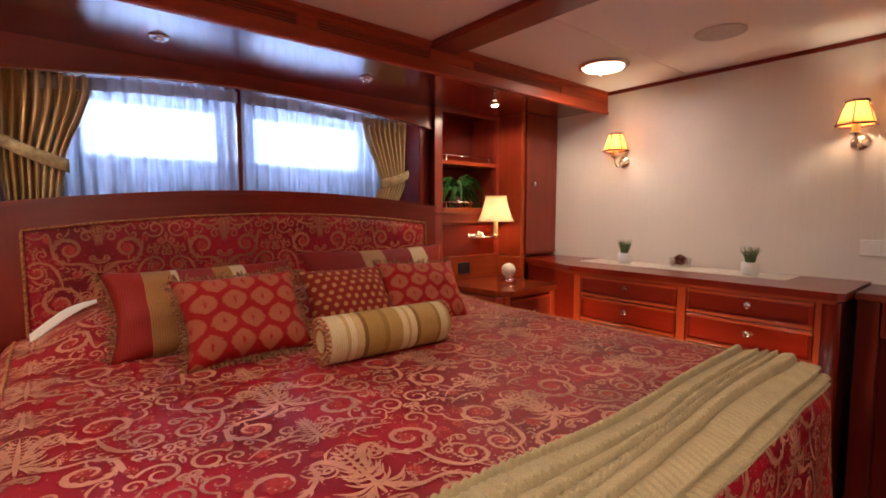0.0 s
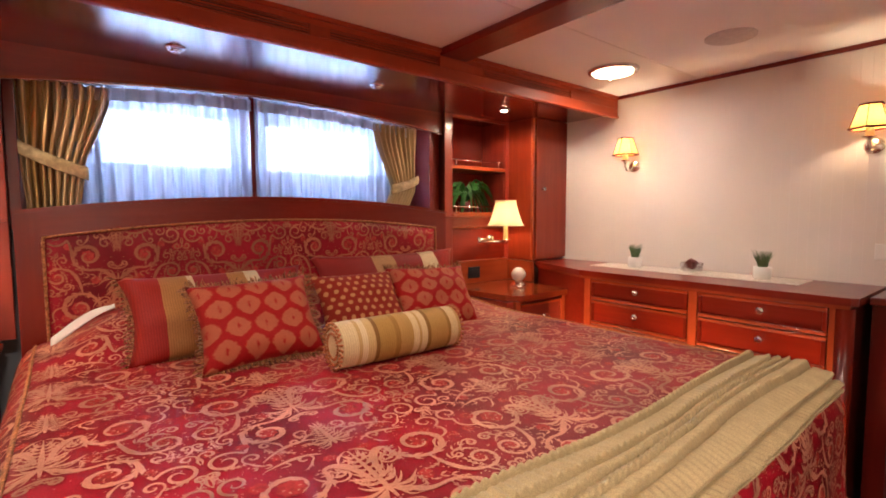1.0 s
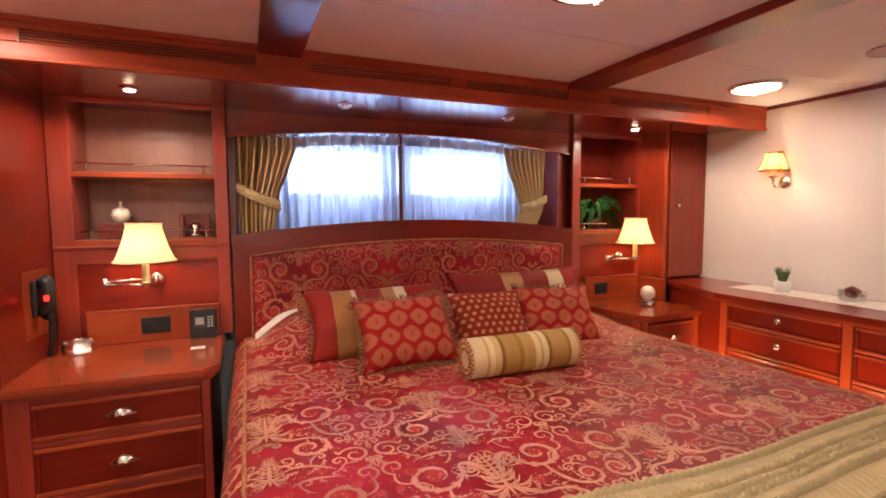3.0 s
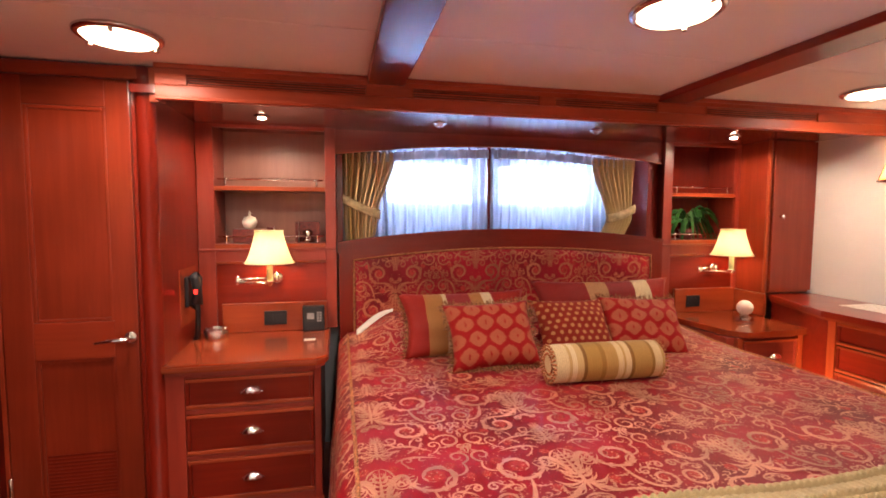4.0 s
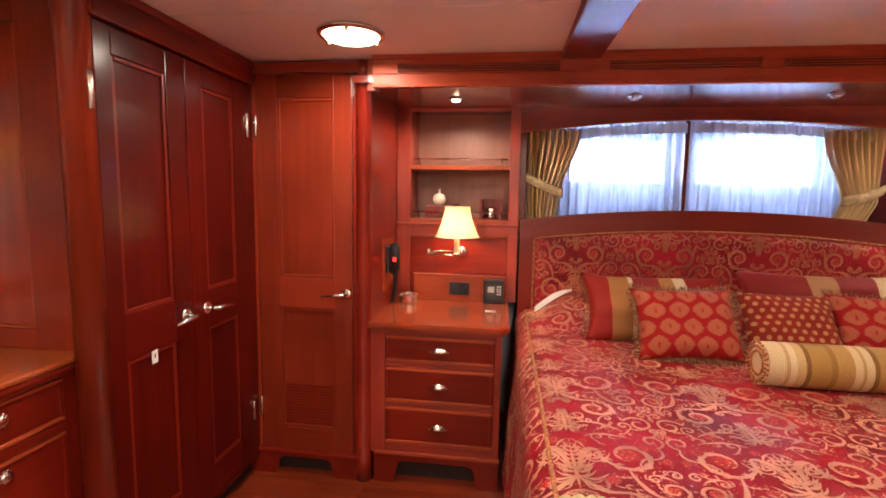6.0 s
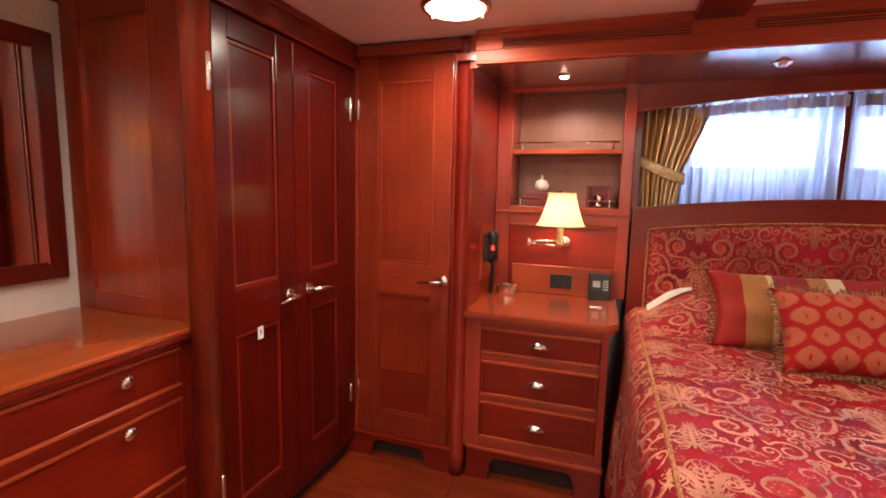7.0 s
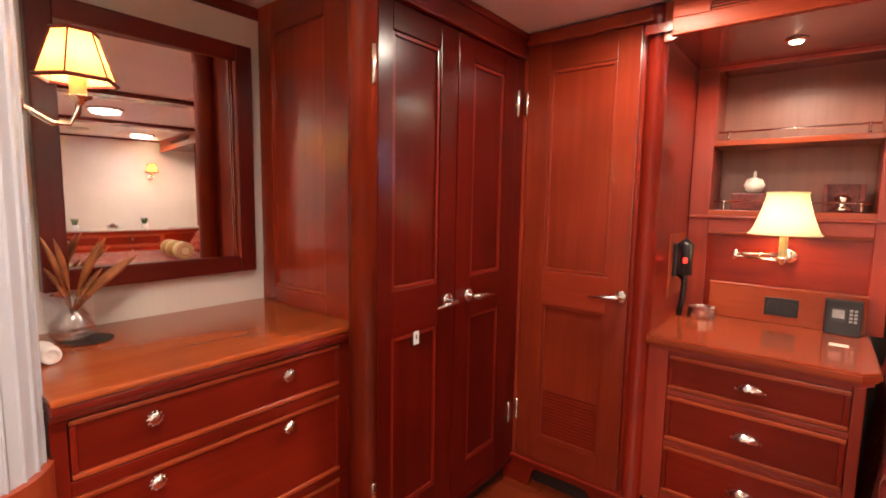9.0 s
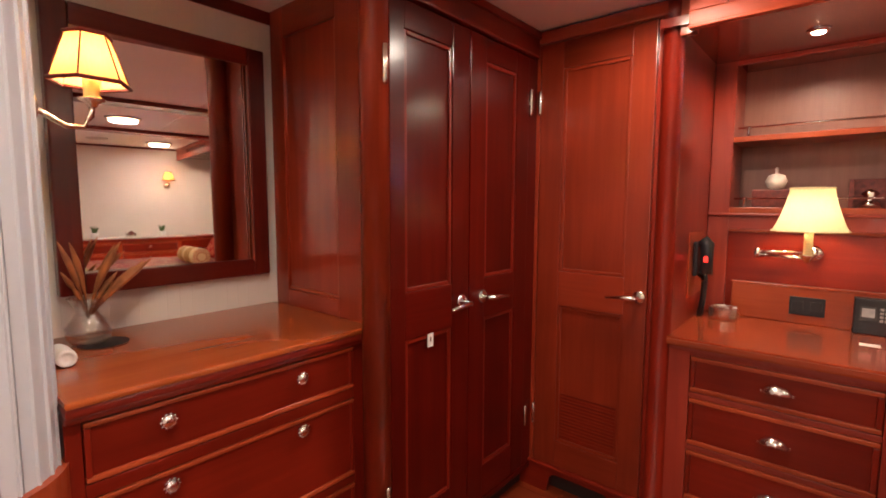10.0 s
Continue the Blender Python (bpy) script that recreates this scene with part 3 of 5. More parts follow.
solid("window_jamb", box(2.075, 2.151, 2.6255, BACK, 1.20, SOFFIT, 0.003), WZ, "mahogany side board of the window recess", "trim", group="window side boards")
solid("window_ledge", box(0.172, 2.075, 2.625, BACK, 1.20, 1.262, 0.002), WX, "mahogany ledge under the curtains", "trim")
solid("mullion", box(1.030, 1.052, 2.70, BACK, 1.262, SOFFIT, 0.002), WZ, "dark mullion between the window curtains", "trim")
solid("curtain_rail", tube([(x, 2.668, arch(x, 1.752, 1.822) + 0.004) for x in xs], 0.006), CHROME, "slim white metal curtain rail", "curtain rail", "structure", True)

# partition with a rounded, beaded end beside the low dresser
arc = []
PX, PY, PR = -1.285, 0.255, 0.135
for i in range(0, 361):
    a = radians(-90 + i / 2)
    s = PR * radians(i / 2)
    ph = (s % 0.034) / 0.034
    d = 0.0050 if ph < 0.14 else (-0.0090 if ph < 0.26 else 0.0)
    arc.append((PX + (PR + d) * math.cos(a), PY + (PR + d) * math.sin(a)))
solid("wall_partition", prism([(WEST, PY - PR)] + arc + [(WEST, PY + PR)], "z", 0.0, CEILZ + 0.006), BEAD, "white beaded partition with a rounded end", "wall")
arc2 = [(PX + (PR + 0.016) * math.cos(radians(a)), PY + (PR + 0.016) * math.sin(radians(a))) for a in range(-90, 91, 6)]
solid("rub_rail", prism([(WEST, PY - PR - 0.016)] + arc2 + [(WEST, PY + PR + 0.016)], "z", 0.62, 0.76), TZ, "curved cherry rub rail round the partition end", "trim")
solid("baseboard", prism([(WEST, PY - PR - 0.014)] + [(PX + (PR + 0.012) * math.cos(radians(a)), PY + (PR + 0.012) * math.sin(radians(a))) for a in range(-90, 91, 6)] + [(WEST, PY + PR + 0.012)], "z", 0.0, 0.10), WX, "mahogany baseboard round the partition", "baseboard")
# crown strip along the side walls
solid("trim", box(EAST - 0.014, EAST, SOUTH, FASCIA, CEILZ - 0.022, CEILZ - 0.001, 0.004), WY, "thin mahogany strip where wall meets ceiling", "trim", group="ceiling trim")
solid("trim", box(WEST, WEST + 0.016, 0.40, 1.20, CEILZ - 0.045, CEILZ - 0.001, 0.005), WY, "thin mahogany strip where wall meets ceiling", "trim", group="ceiling trim")


# ---- ceiling fixtures ----
def ceiling_light(x, y):
    e = thing("ceiling_light", "round chrome-rimmed ceiling light, lit", "ceiling light", group="ceiling lights", turn=pose(x, y, CEILZ))
    part("rim", lathe([(0.126, 0.0), (0.125, -0.007), (0.119, -0.013), (0.110, -0.015), (0.104, -0.010), (0.103, 0.0)], 40), RIM, e, "", True)
    part("diffuser", lathe([(0.105, -0.008), (0.096, -0.019), (0.065, -0.027), (0.02, -0.030)], 40), DOMEGLOW, e, "glowing frosted glass", True)
    for k in range(3):
        a = radians(40 + 120 * k)
        part("dog", box(-0.007, 0.007, -0.007, 0.007, -0.034, -0.016, 0.002), CHROME, e).matrix_basis = pose(0.110 * math.cos(a), 0.110 * math.sin(a), 0.008, 0, 0, 40 + 120 * k)
    return e


# last two, at the south, are unseen, added to brighten south-facing fronts
DOMES = ((2.53, 1.66), (1.069, 1.118), (-0.525, 1.675), (-0.540, 0.42), (0.30, -0.55), (1.60, -0.55))
for (x, y), k in zip(DOMES, (0.7, 0.5, 1.3, 1.1, 3.5, 0.25)):
    lamp("dome_light", "AREA", pose(x, y, CEILZ - 0.032), DOMEW * k, (1.0, 0.82, 0.69), 0.19).data.spread = radians(172)
first = ceiling_light(*DOMES[0])
for x, y in DOMES[1:]:
    copy_thing(first, pose(x, y, CEILZ))
sp = thing("ceiling_speaker", "round white speaker grille flush in the ceiling", "speaker", turn=pose(2.50, 1.10, CEILZ))
part("grille", lathe([(0.094, 0.0), (0.093, -0.004), (0.085, -0.006), (0.02, -0.006)], 40), GRILLE, sp, "", True)
part("ring", lathe([(0.096, 0.002), (0.096, -0.005), (0.090, -0.007), (0.088, 0.002)], 40), GRILLE, sp, "", True)


def downlight(x, y, lit):
    e = thing("downlight", "small chrome downlight in the soffit, " + ("lit" if lit else "off"), "downlight", group="soffit downlights", turn=pose(x, y, SOFFIT))
    part("ring", lathe([(0.036, 0.0), (0.036, -0.004), (0.026, -0.010), (0.022, -0.004), (0.022, 0.0)], 28), CHROME, e, "", True)
    if lit:
        part("bulb", lathe([(0.021, -0.003), (0.018, -0.012), (0.006, -0.015)], 20), SPOTGLOW, e, "glowing halogen bulb", True)
        lamp("downlight_beam", "SPOT", look((x, y, SOFFIT - 0.02), (x, y + 0.03, 0)), SPOT, (1.0, 0.80, 0.60), 0.012, 168).data.spot_blend = 0.35
    else:
        part("eyeball", lathe([(0.021, -0.002), (0.018, -0.018), (0.013, -0.020), (0.012, -0.006)], 20), CHROME, e, "", True)


for x, y, lit in ((-0.20, 2.335, True), (2.395, 2.30, True), (0.653, 2.307, False), (1.514, 2.296, False)):
    downlight(x, y, lit)


# ---- shelf units either side of the window ----
def shelf_unit(x0, x1, xi0, xi1, name, lining):
    """Two open shelves above a panelled back, standing on the bedside unit."""
    u = thing(name, "built-in mahogany shelf unit with two open shelves", "shelf unit", ((x0 + x1) / 2, FACE, 0.8), "bedside shelf units")
    zi0, zi1, zs = 1.265, 1.862, 1.553
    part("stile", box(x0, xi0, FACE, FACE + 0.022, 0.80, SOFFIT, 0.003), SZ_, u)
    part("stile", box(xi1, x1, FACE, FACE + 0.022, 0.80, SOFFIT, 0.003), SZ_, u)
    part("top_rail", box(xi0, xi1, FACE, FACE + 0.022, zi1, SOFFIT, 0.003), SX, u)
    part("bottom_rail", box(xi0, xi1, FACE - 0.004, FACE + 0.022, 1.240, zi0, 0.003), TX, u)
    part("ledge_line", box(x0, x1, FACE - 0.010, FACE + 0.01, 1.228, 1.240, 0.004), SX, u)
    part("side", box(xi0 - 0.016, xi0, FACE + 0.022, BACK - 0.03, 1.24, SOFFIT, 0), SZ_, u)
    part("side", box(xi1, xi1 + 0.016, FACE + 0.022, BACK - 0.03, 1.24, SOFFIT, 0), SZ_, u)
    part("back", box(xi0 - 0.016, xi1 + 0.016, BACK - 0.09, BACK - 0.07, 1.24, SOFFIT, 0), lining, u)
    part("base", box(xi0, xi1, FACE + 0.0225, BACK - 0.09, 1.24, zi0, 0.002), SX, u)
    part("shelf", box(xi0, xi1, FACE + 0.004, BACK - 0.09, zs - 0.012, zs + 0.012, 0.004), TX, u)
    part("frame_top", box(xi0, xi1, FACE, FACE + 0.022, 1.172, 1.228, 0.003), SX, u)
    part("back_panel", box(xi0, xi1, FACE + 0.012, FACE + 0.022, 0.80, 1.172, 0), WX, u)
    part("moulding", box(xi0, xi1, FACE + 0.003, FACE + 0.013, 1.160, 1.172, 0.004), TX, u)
    for z in (zi0, zs + 0.012):
        for x in (xi0 + 0.05, xi1 - 0.045):
            part("rail_post", lathe([(0.007, z), (0.005, z + 0.004), (0.0045, z + 0.03), (0.007, z + 0.034), (0.006, z + 0.043)], 12, (x, FACE + 0.025, 0)), CHROME, u, "", True)
        part("gallery_rail", tube([(xi0 + 0.012, FACE + 0.025, z + 0.037), (xi1 - 0.012, FACE + 0.025, z + 0.037)], 0.0042), CHROME, u, "chrome gallery rail", True)
    part("splash_board", box(xi0 + 0.03, xi1 - 0.0, FACE - 0.022, FACE + 0.0, 0.80, 0.947, 0.004), TX, u)
    part("splash_cap", box(xi0 + 0.026, xi1 + 0.004, FACE - 0.026, FACE + 0.002, 0.944, 0.952, 0.003), TX, u)
    return u


# only the left lining is paled for glare
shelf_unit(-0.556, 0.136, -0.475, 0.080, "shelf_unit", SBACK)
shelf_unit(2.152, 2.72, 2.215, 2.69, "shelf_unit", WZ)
# tall side cupboard in the corner
c = thing("corner_cupboard", "tall flush mahogany cupboard in the cabin corner", "cupboard", (2.87, 2.45, 0.94))
# lighter wood here puts the corner's lamplight into the colour
part("body", box(2.72, EAST, 2.352, BACK - 0.02, 0.94, SOFFIT, 0.004), HZ, c)
d = part("door", box(2.735, EAST - 0.002, 2.332, 2.351, 0.955, SOFFIT - 0.004, 0.003), HZ, c)
part("knob", lathe([(0.008, 2.333), (0.007, 2.322), (0.013, 2.316), (0.012, 2.308), (0.004, 2.305)], 16, (2.79, 0, 1.418), "y"), CHROME, d, "", True)
part("edge", box(2.702, 2.722, 2.338, 2.358, 0.94, SOFFIT, 0.008), TZ, c)
part("foot_panel", box(2.700, 2.722, 2.335, FACE + 0.02, 0.802, 0.939, 0.003), TY, c)


# ---- corner tower cupboard ----
TW = 2.025
t = thing("tower_cupboard", "tall mahogany hanging cupboard with a rounded corner post", "cupboard", (-0.85, 2.3, 0))
part("body", box(-1.16, -0.575, TW + 0.024, BACK - 0.02, 0.10, CEILZ, 0), WZ, t)
part("side_panel", box(-0.575, -0.557, TW + 0.03, FACE, 0.0, CEILZ - 0.002, 0.002), WZ, t)
part("frame", box(-1.16, -1.105, TW, TW + 0.024, 0.10, CEILZ - 0.05, 0.003), HZ, t)
part("frame", box(-1.105, -0.636, TW, TW + 0.024, 1.940, CEILZ - 0.05, 0.003), HX, t)
part("crown", box(-1.16, -0.60, TW - 0.020, TW + 0.01, CEILZ - 0.052, CEILZ, 0.008), HX, t)
part("corner_post", lathe([(0.040, 0.0), (0.040, 0.10), (0.036, 0.105), (0.036, 1.925), (0.040, 1.93), (0.043, CEILZ)], 28, (-0.588, TW + 0.020, 0)), WZ, t, "rounded varnished corner post", True)
dm = pose(-1.102, TW + 0.003, 0)
door = holder(t, dm)
panel_front(door, 0, 0.462, 0.128, 1.937, (0.10, 0.085), [(0.128, 0.240), (0.845, 0.993), (1.827, 1.937)], mats=(HZ, HX))
lever(door, 0.435, 0.925)
for z in ((0.30, 0.385), (1.655, 1.745)):
    hinge(door, -0.002, *z)
for k in range(14):
    part("louvre", box(0.118, 0.360, 0.0108, 0.0125, 0.262 + 0.0145 * k, 0.270 + 0.0145 * k, 0.001), WZ, door)
release(door, t)


def bracket_base(parent, x0, x1, y0, y1, h, mat, leg=0.10):
    """A base board with a shaped opening between two bracket feet."""
    up = [(x0, 0), (x0 + leg, 0), (x0 + leg + 0.012, h * 0.45)]
    up += [(x0 + leg + 0.012 + 0.035 * (1 - math.cos(a)), h * 0.45 + h * 0.30 * math.sin(a)) for a in (0.5, 1.0, 1.5)]
    dn = [(x0 + x1 - p, q) for p, q in reversed(up)]
    return part("base", prism(up + dn + [(x1, h), (x0, h)], "y", y0, y1), mat, parent)


bracket_base(t, -1.16, -0.60, TW - 0.010, TW + 0.012, 0.125, WX, 0.13)
# black sheet standing in for the shade behind the bracket feet
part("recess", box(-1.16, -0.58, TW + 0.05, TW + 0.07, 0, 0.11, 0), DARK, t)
part("base_moulding", box(-1.16, -0.60, TW - 0.016, TW + 0.02, 0.112, 0.127, 0.005), WX, t)

# ---- wardrobe with two doors ----
WX0 = -1.12
w = thing("wardrobe", "built-in mahogany wardrobe with a rounded corner post", "wardrobe", (-1.45, 1.6, 0))
part("body", box(WEST + 0.01, WX0 - 0.024, 1.20, 2.03, 0.10, CEILZ, 0), WZ, w)
part("crown", box(WX0 - 0.03, WX0 + 0.018, 1.15, 2.02, 1.880, CEILZ, 0.010), WY, w)
part("crown_lip", box(WX0 - 0.03, WX0 + 0.028, 1.15, 2.02, 1.955, CEILZ - 0.001, 0.006), WY, w)
part("corner_post", lathe([(0.046, 0.0), (0.046, 1.88), (0.050, 1.885), (0.053, CEILZ)], 36, (WX0 - 0.043, 1.150, 0)), HZ, w, "rounded varnished corner post", True)
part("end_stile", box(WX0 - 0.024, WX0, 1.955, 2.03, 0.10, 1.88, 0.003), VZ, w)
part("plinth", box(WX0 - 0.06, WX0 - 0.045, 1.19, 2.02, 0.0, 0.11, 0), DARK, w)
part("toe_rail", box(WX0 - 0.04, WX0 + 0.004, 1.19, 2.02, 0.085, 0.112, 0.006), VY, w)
# side in lighter wood, in place of the sconce's light on it
sidep = part("side_panel", box(WEST + 0.012, -1.385, 1.188, 1.200, 0.886, 1.88, 0), HZ, w)
for x0, x1, z0, z1, mm in ((WEST + 0.012, -1.694, 0.886, 1.985, HZ), (-1.385, -1.17, 0.886, 1.985, HZ), (-1.694, -1.385, 0.886, 0.950, HX), (-1.694, -1.385, 1.877, 1.985, HX)):
    part("side_frame", box(x0, x1, 1.176, 1.200, z0, z1, 0.003), mm, sidep)
part("side_moulding", box(-1.694, -1.385, 1.180, 1.190, 0.950, 0.962, 0.004), TX, sidep)
part("side_moulding", box(-1.397, -1.385, 1.180, 1.190, 0.962, 1.877, 0.004), TZ, sidep)
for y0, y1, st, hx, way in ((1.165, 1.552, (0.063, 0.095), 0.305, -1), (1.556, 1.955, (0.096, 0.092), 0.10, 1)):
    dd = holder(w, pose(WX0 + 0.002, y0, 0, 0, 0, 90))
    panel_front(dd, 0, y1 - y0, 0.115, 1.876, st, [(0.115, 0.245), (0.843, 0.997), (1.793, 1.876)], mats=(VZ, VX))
    lever(dd, hx + (0.04 if way < 0 else -0.02), 0.928, 0.0, way)
    if way < 0:
        for z in ((0.30, 0.395), (1.62, 1.725)):
            hinge(dd, -0.020, *z)
        part("lock_label", box(0.167, 0.193, -0.001, 0.002, 0.800, 0.845, 0.0005), WHITEP, dd, "small white label with a keyhole mark")
        part("keyhole", box(0.177, 0.183, -0.0018, 0.001, 0.818, 0.834, 0.001), BERRY, dd)
    else:
        for z in ((0.30, 0.385), (1.645, 1.745)):
            hinge(dd, y1 - y0 + 0.012, *z)
    release(dd, w)


# ---- bedside unit with three drawers ----
NZ = 0.800
n = thing("bedside_unit", "mahogany bedside unit with three drawers and cup pulls", "bedside unit", (-0.24, 2.3, 0))
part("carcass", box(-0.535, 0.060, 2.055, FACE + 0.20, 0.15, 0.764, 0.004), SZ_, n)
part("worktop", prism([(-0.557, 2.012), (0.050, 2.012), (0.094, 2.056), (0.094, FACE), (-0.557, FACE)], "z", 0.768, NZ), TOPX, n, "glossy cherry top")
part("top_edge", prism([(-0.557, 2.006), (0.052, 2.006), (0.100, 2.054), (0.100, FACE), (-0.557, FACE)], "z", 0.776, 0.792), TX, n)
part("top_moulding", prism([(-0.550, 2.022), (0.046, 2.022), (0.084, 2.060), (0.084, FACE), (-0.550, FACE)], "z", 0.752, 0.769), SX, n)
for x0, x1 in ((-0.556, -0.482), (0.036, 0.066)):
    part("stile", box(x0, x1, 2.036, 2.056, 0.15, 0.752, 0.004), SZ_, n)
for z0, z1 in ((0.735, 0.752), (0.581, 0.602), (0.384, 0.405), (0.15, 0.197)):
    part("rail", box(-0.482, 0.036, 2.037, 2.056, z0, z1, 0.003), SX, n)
for z0, z1 in ((0.604, 0.733), (0.407, 0.579), (0.199, 0.382)):
    dr = drawer(n, -0.480, 0.034, z0, z1, WX, 2.034)
    cup_pull(dr, -0.222, (z0 + z1) / 2 + 0.004, 2.038)
bracket_base(n, -0.535, 0.066, 2.030, 2.052, 0.152, WX)
# sheet painted as the shadow under the bedside unit
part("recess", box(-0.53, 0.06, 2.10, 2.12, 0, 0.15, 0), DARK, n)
part("base_moulding", box(-0.540, 0.072, 2.026, 2.06, 0.142, 0.158, 0.005), TX, n)

n = thing("bedside_cabinet", "mahogany bedside cabinet with one drawer, beside the long dresser", "bedside cabinet", (2.4, 2.3, 0))
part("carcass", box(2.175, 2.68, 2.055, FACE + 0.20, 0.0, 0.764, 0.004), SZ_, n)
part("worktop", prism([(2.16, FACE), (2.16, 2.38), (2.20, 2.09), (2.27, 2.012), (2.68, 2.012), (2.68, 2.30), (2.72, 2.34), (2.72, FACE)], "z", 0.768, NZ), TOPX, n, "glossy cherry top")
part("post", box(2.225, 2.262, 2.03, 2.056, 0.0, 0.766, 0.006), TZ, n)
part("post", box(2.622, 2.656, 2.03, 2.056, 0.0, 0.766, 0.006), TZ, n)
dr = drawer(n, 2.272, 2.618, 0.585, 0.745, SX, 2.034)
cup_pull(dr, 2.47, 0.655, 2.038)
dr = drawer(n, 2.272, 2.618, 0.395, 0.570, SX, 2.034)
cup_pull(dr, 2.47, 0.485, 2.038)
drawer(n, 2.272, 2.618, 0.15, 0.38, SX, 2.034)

# ---- long dresser under the east wall ----
RX, RZ = 2.58, 0.938
n = thing("long_dresser", "long mahogany dresser with eight drawers and chrome knobs", "dresser", (2.8, 1.25, 0))
part("carcass", box(RX + 0.022, EAST - 0.004, 0.70, 1.84, 0.05, 0.905, 0.003), WZ, n)
part("corner_carcass", prism([(2.60, 1.845), (EAST - 0.004, 1.845), (EAST - 0.004, 2.33), (2.755, 2.33)], "z", 0.0, 0.904), WX, n)
part("worktop", prism([(2.552, 0.675), (2.566, 0.655), (EAST - 0.004, 0.655), (EAST - 0.004, 2.345), (2.74, 2.345), (2.552, 1.86)], "z", 0.908, RZ), WY, n, "glossy mahogany top")
part("top_moulding", prism([(2.566, 0.68), (EAST - 0.006, 0.68), (EAST - 0.006, 2.34), (2.752, 2.34), (2.566, 1.85)], "z", 0.892, 0.909), TY, n)
part("end_post", lathe([(0.034, 0.0), (0.034, 0.892)], 20, (RX + 0.03, 0.705, 0)), WZ, n, "rounded end post", True)
# same wood as the dresser, darkened to hold the shade of this end
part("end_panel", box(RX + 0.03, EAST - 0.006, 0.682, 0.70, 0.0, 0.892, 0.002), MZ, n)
fr = part("front_frame", box(RX + 0.002, RX + 0.022, 1.232, 1.272, 0.05, 0.892, 0.003), TZ, n)
for y0, y1 in ((0.725, 0.745), (1.805, 1.845)):
    part("stile", box(RX + 0.002, RX + 0.022, y0, y1, 0.05, 0.892, 0.003), TZ, n)
rows = ((0.777, 0.888), (0.640, 0.773), (0.40, 0.636), (0.12, 0.396))
for y0, y1 in ((0.745, 1.232), (1.272, 1.805)):
    col = holder(n, pose(RX + 0.002, y1, 0, 0, 0, -90))
    kx = y1 - (0.972 if y0 < 1 else 1.532)
    for z0, z1 in rows:
        dr = drawer(col, 0.004, y1 - y0 - 0.004, z0, z1, WX)
        round_knob(dr, kx, z0 + (z1 - z0) * 0.62, 0.004, False, 0.016)
    release(col, n)
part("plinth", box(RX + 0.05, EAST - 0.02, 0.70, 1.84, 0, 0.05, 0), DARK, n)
# step light on the dresser's foot
n = thing("step_light", "small warm step light low on the dresser end", "step light", (2.56, 0.72, 0.30))
part("bezel", box(2.562, 2.574, 0.690, 0.745, 0.30, 0.355, 0.003), CHROME, n)
part("lens", box(2.556, 2.563, 0.699, 0.736, 0.309, 0.346, 0.002), BULBGLOW, n, "glowing lens")
lamp("step_glow", "SPOT", look((2.47, 0.765, 0.33), (2.64, 0.80, 0.50)), 16.0, (1.0, 0.62, 0.30), 0.03, 84)
for y in (1.252, 1.825):
    n2 = thing("step_light", "small warm step light low on the dresser front", "step light", (2.57, y, 0.20), "step lights")
    part("bezel", box(2.566, 2.580, y - 0.022, y + 0.022, 0.20, 0.245, 0.003), CHROME, n2)
    part("lens", box(2.560, 2.567, y - 0.015, y + 0.015, 0.207, 0.238, 0.002), BULBGLOW, n2, "glowing lens")
    lamp("step_glow", "SPOT", look((2.36, y, 0.30), (2.60, y, 0.52)), 17.0, (1.0, 0.62, 0.30), 0.03, 84)

# writing desk past the dresser, its deep shade put into the dark wood
n = thing("writing_desk", "dark mahogany writing desk beside the dresser, shade put into its colour", "desk", (2.8, 0.0, 0))
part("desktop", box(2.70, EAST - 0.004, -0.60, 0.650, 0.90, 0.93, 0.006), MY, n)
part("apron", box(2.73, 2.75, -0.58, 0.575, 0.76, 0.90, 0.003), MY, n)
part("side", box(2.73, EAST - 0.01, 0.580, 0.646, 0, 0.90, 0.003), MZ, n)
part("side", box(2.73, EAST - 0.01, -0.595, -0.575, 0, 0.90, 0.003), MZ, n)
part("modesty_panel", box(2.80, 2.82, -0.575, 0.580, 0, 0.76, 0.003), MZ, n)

# ---- low dresser under the mirror ----
LX, LZ = -1.235, 0.890
n = thing("low_dresser", "mahogany dresser with a glossy cherry top under the mirror", "dresser", (-1.5, 0.78, 0))
part("carcass", box(WEST + 0.004, LX - 0.022, 0.392, 1.172, 0.05, 0.850, 0.003), WZ, n)
part("worktop", box(WEST + 0.004, LX + 0.030, 0.392, 1.174, 0.874, LZ, 0.006), HONEY, n, "glossy cherry top")
part("top_edge", box(LX - 0.05, LX + 0.024, 0.392, 1.174, 0.852, 0.875, 0.008), WY, n)
part("top_moulding", box(LX - 0.03, LX + 0.016, 0.392, 1.174, 0.838, 0.855, 0.007), WY, n)
for y0, y1 in ((0.392, 0.422), (1.115, 1.172)):
    part("stile", box(LX - 0.022, LX - 0.002, y0, y1, 0.05, 0.842, 0.003), WZ, n)
for z0, z1 in ((0.832, 0.842), (0.665, 0.698), (0.385, 0.412), (0.05, 0.13)):
    part("rail", box(LX - 0.022, LX - 0.002, 0.422, 1.115, z0, z1, 0.003), WY, n)
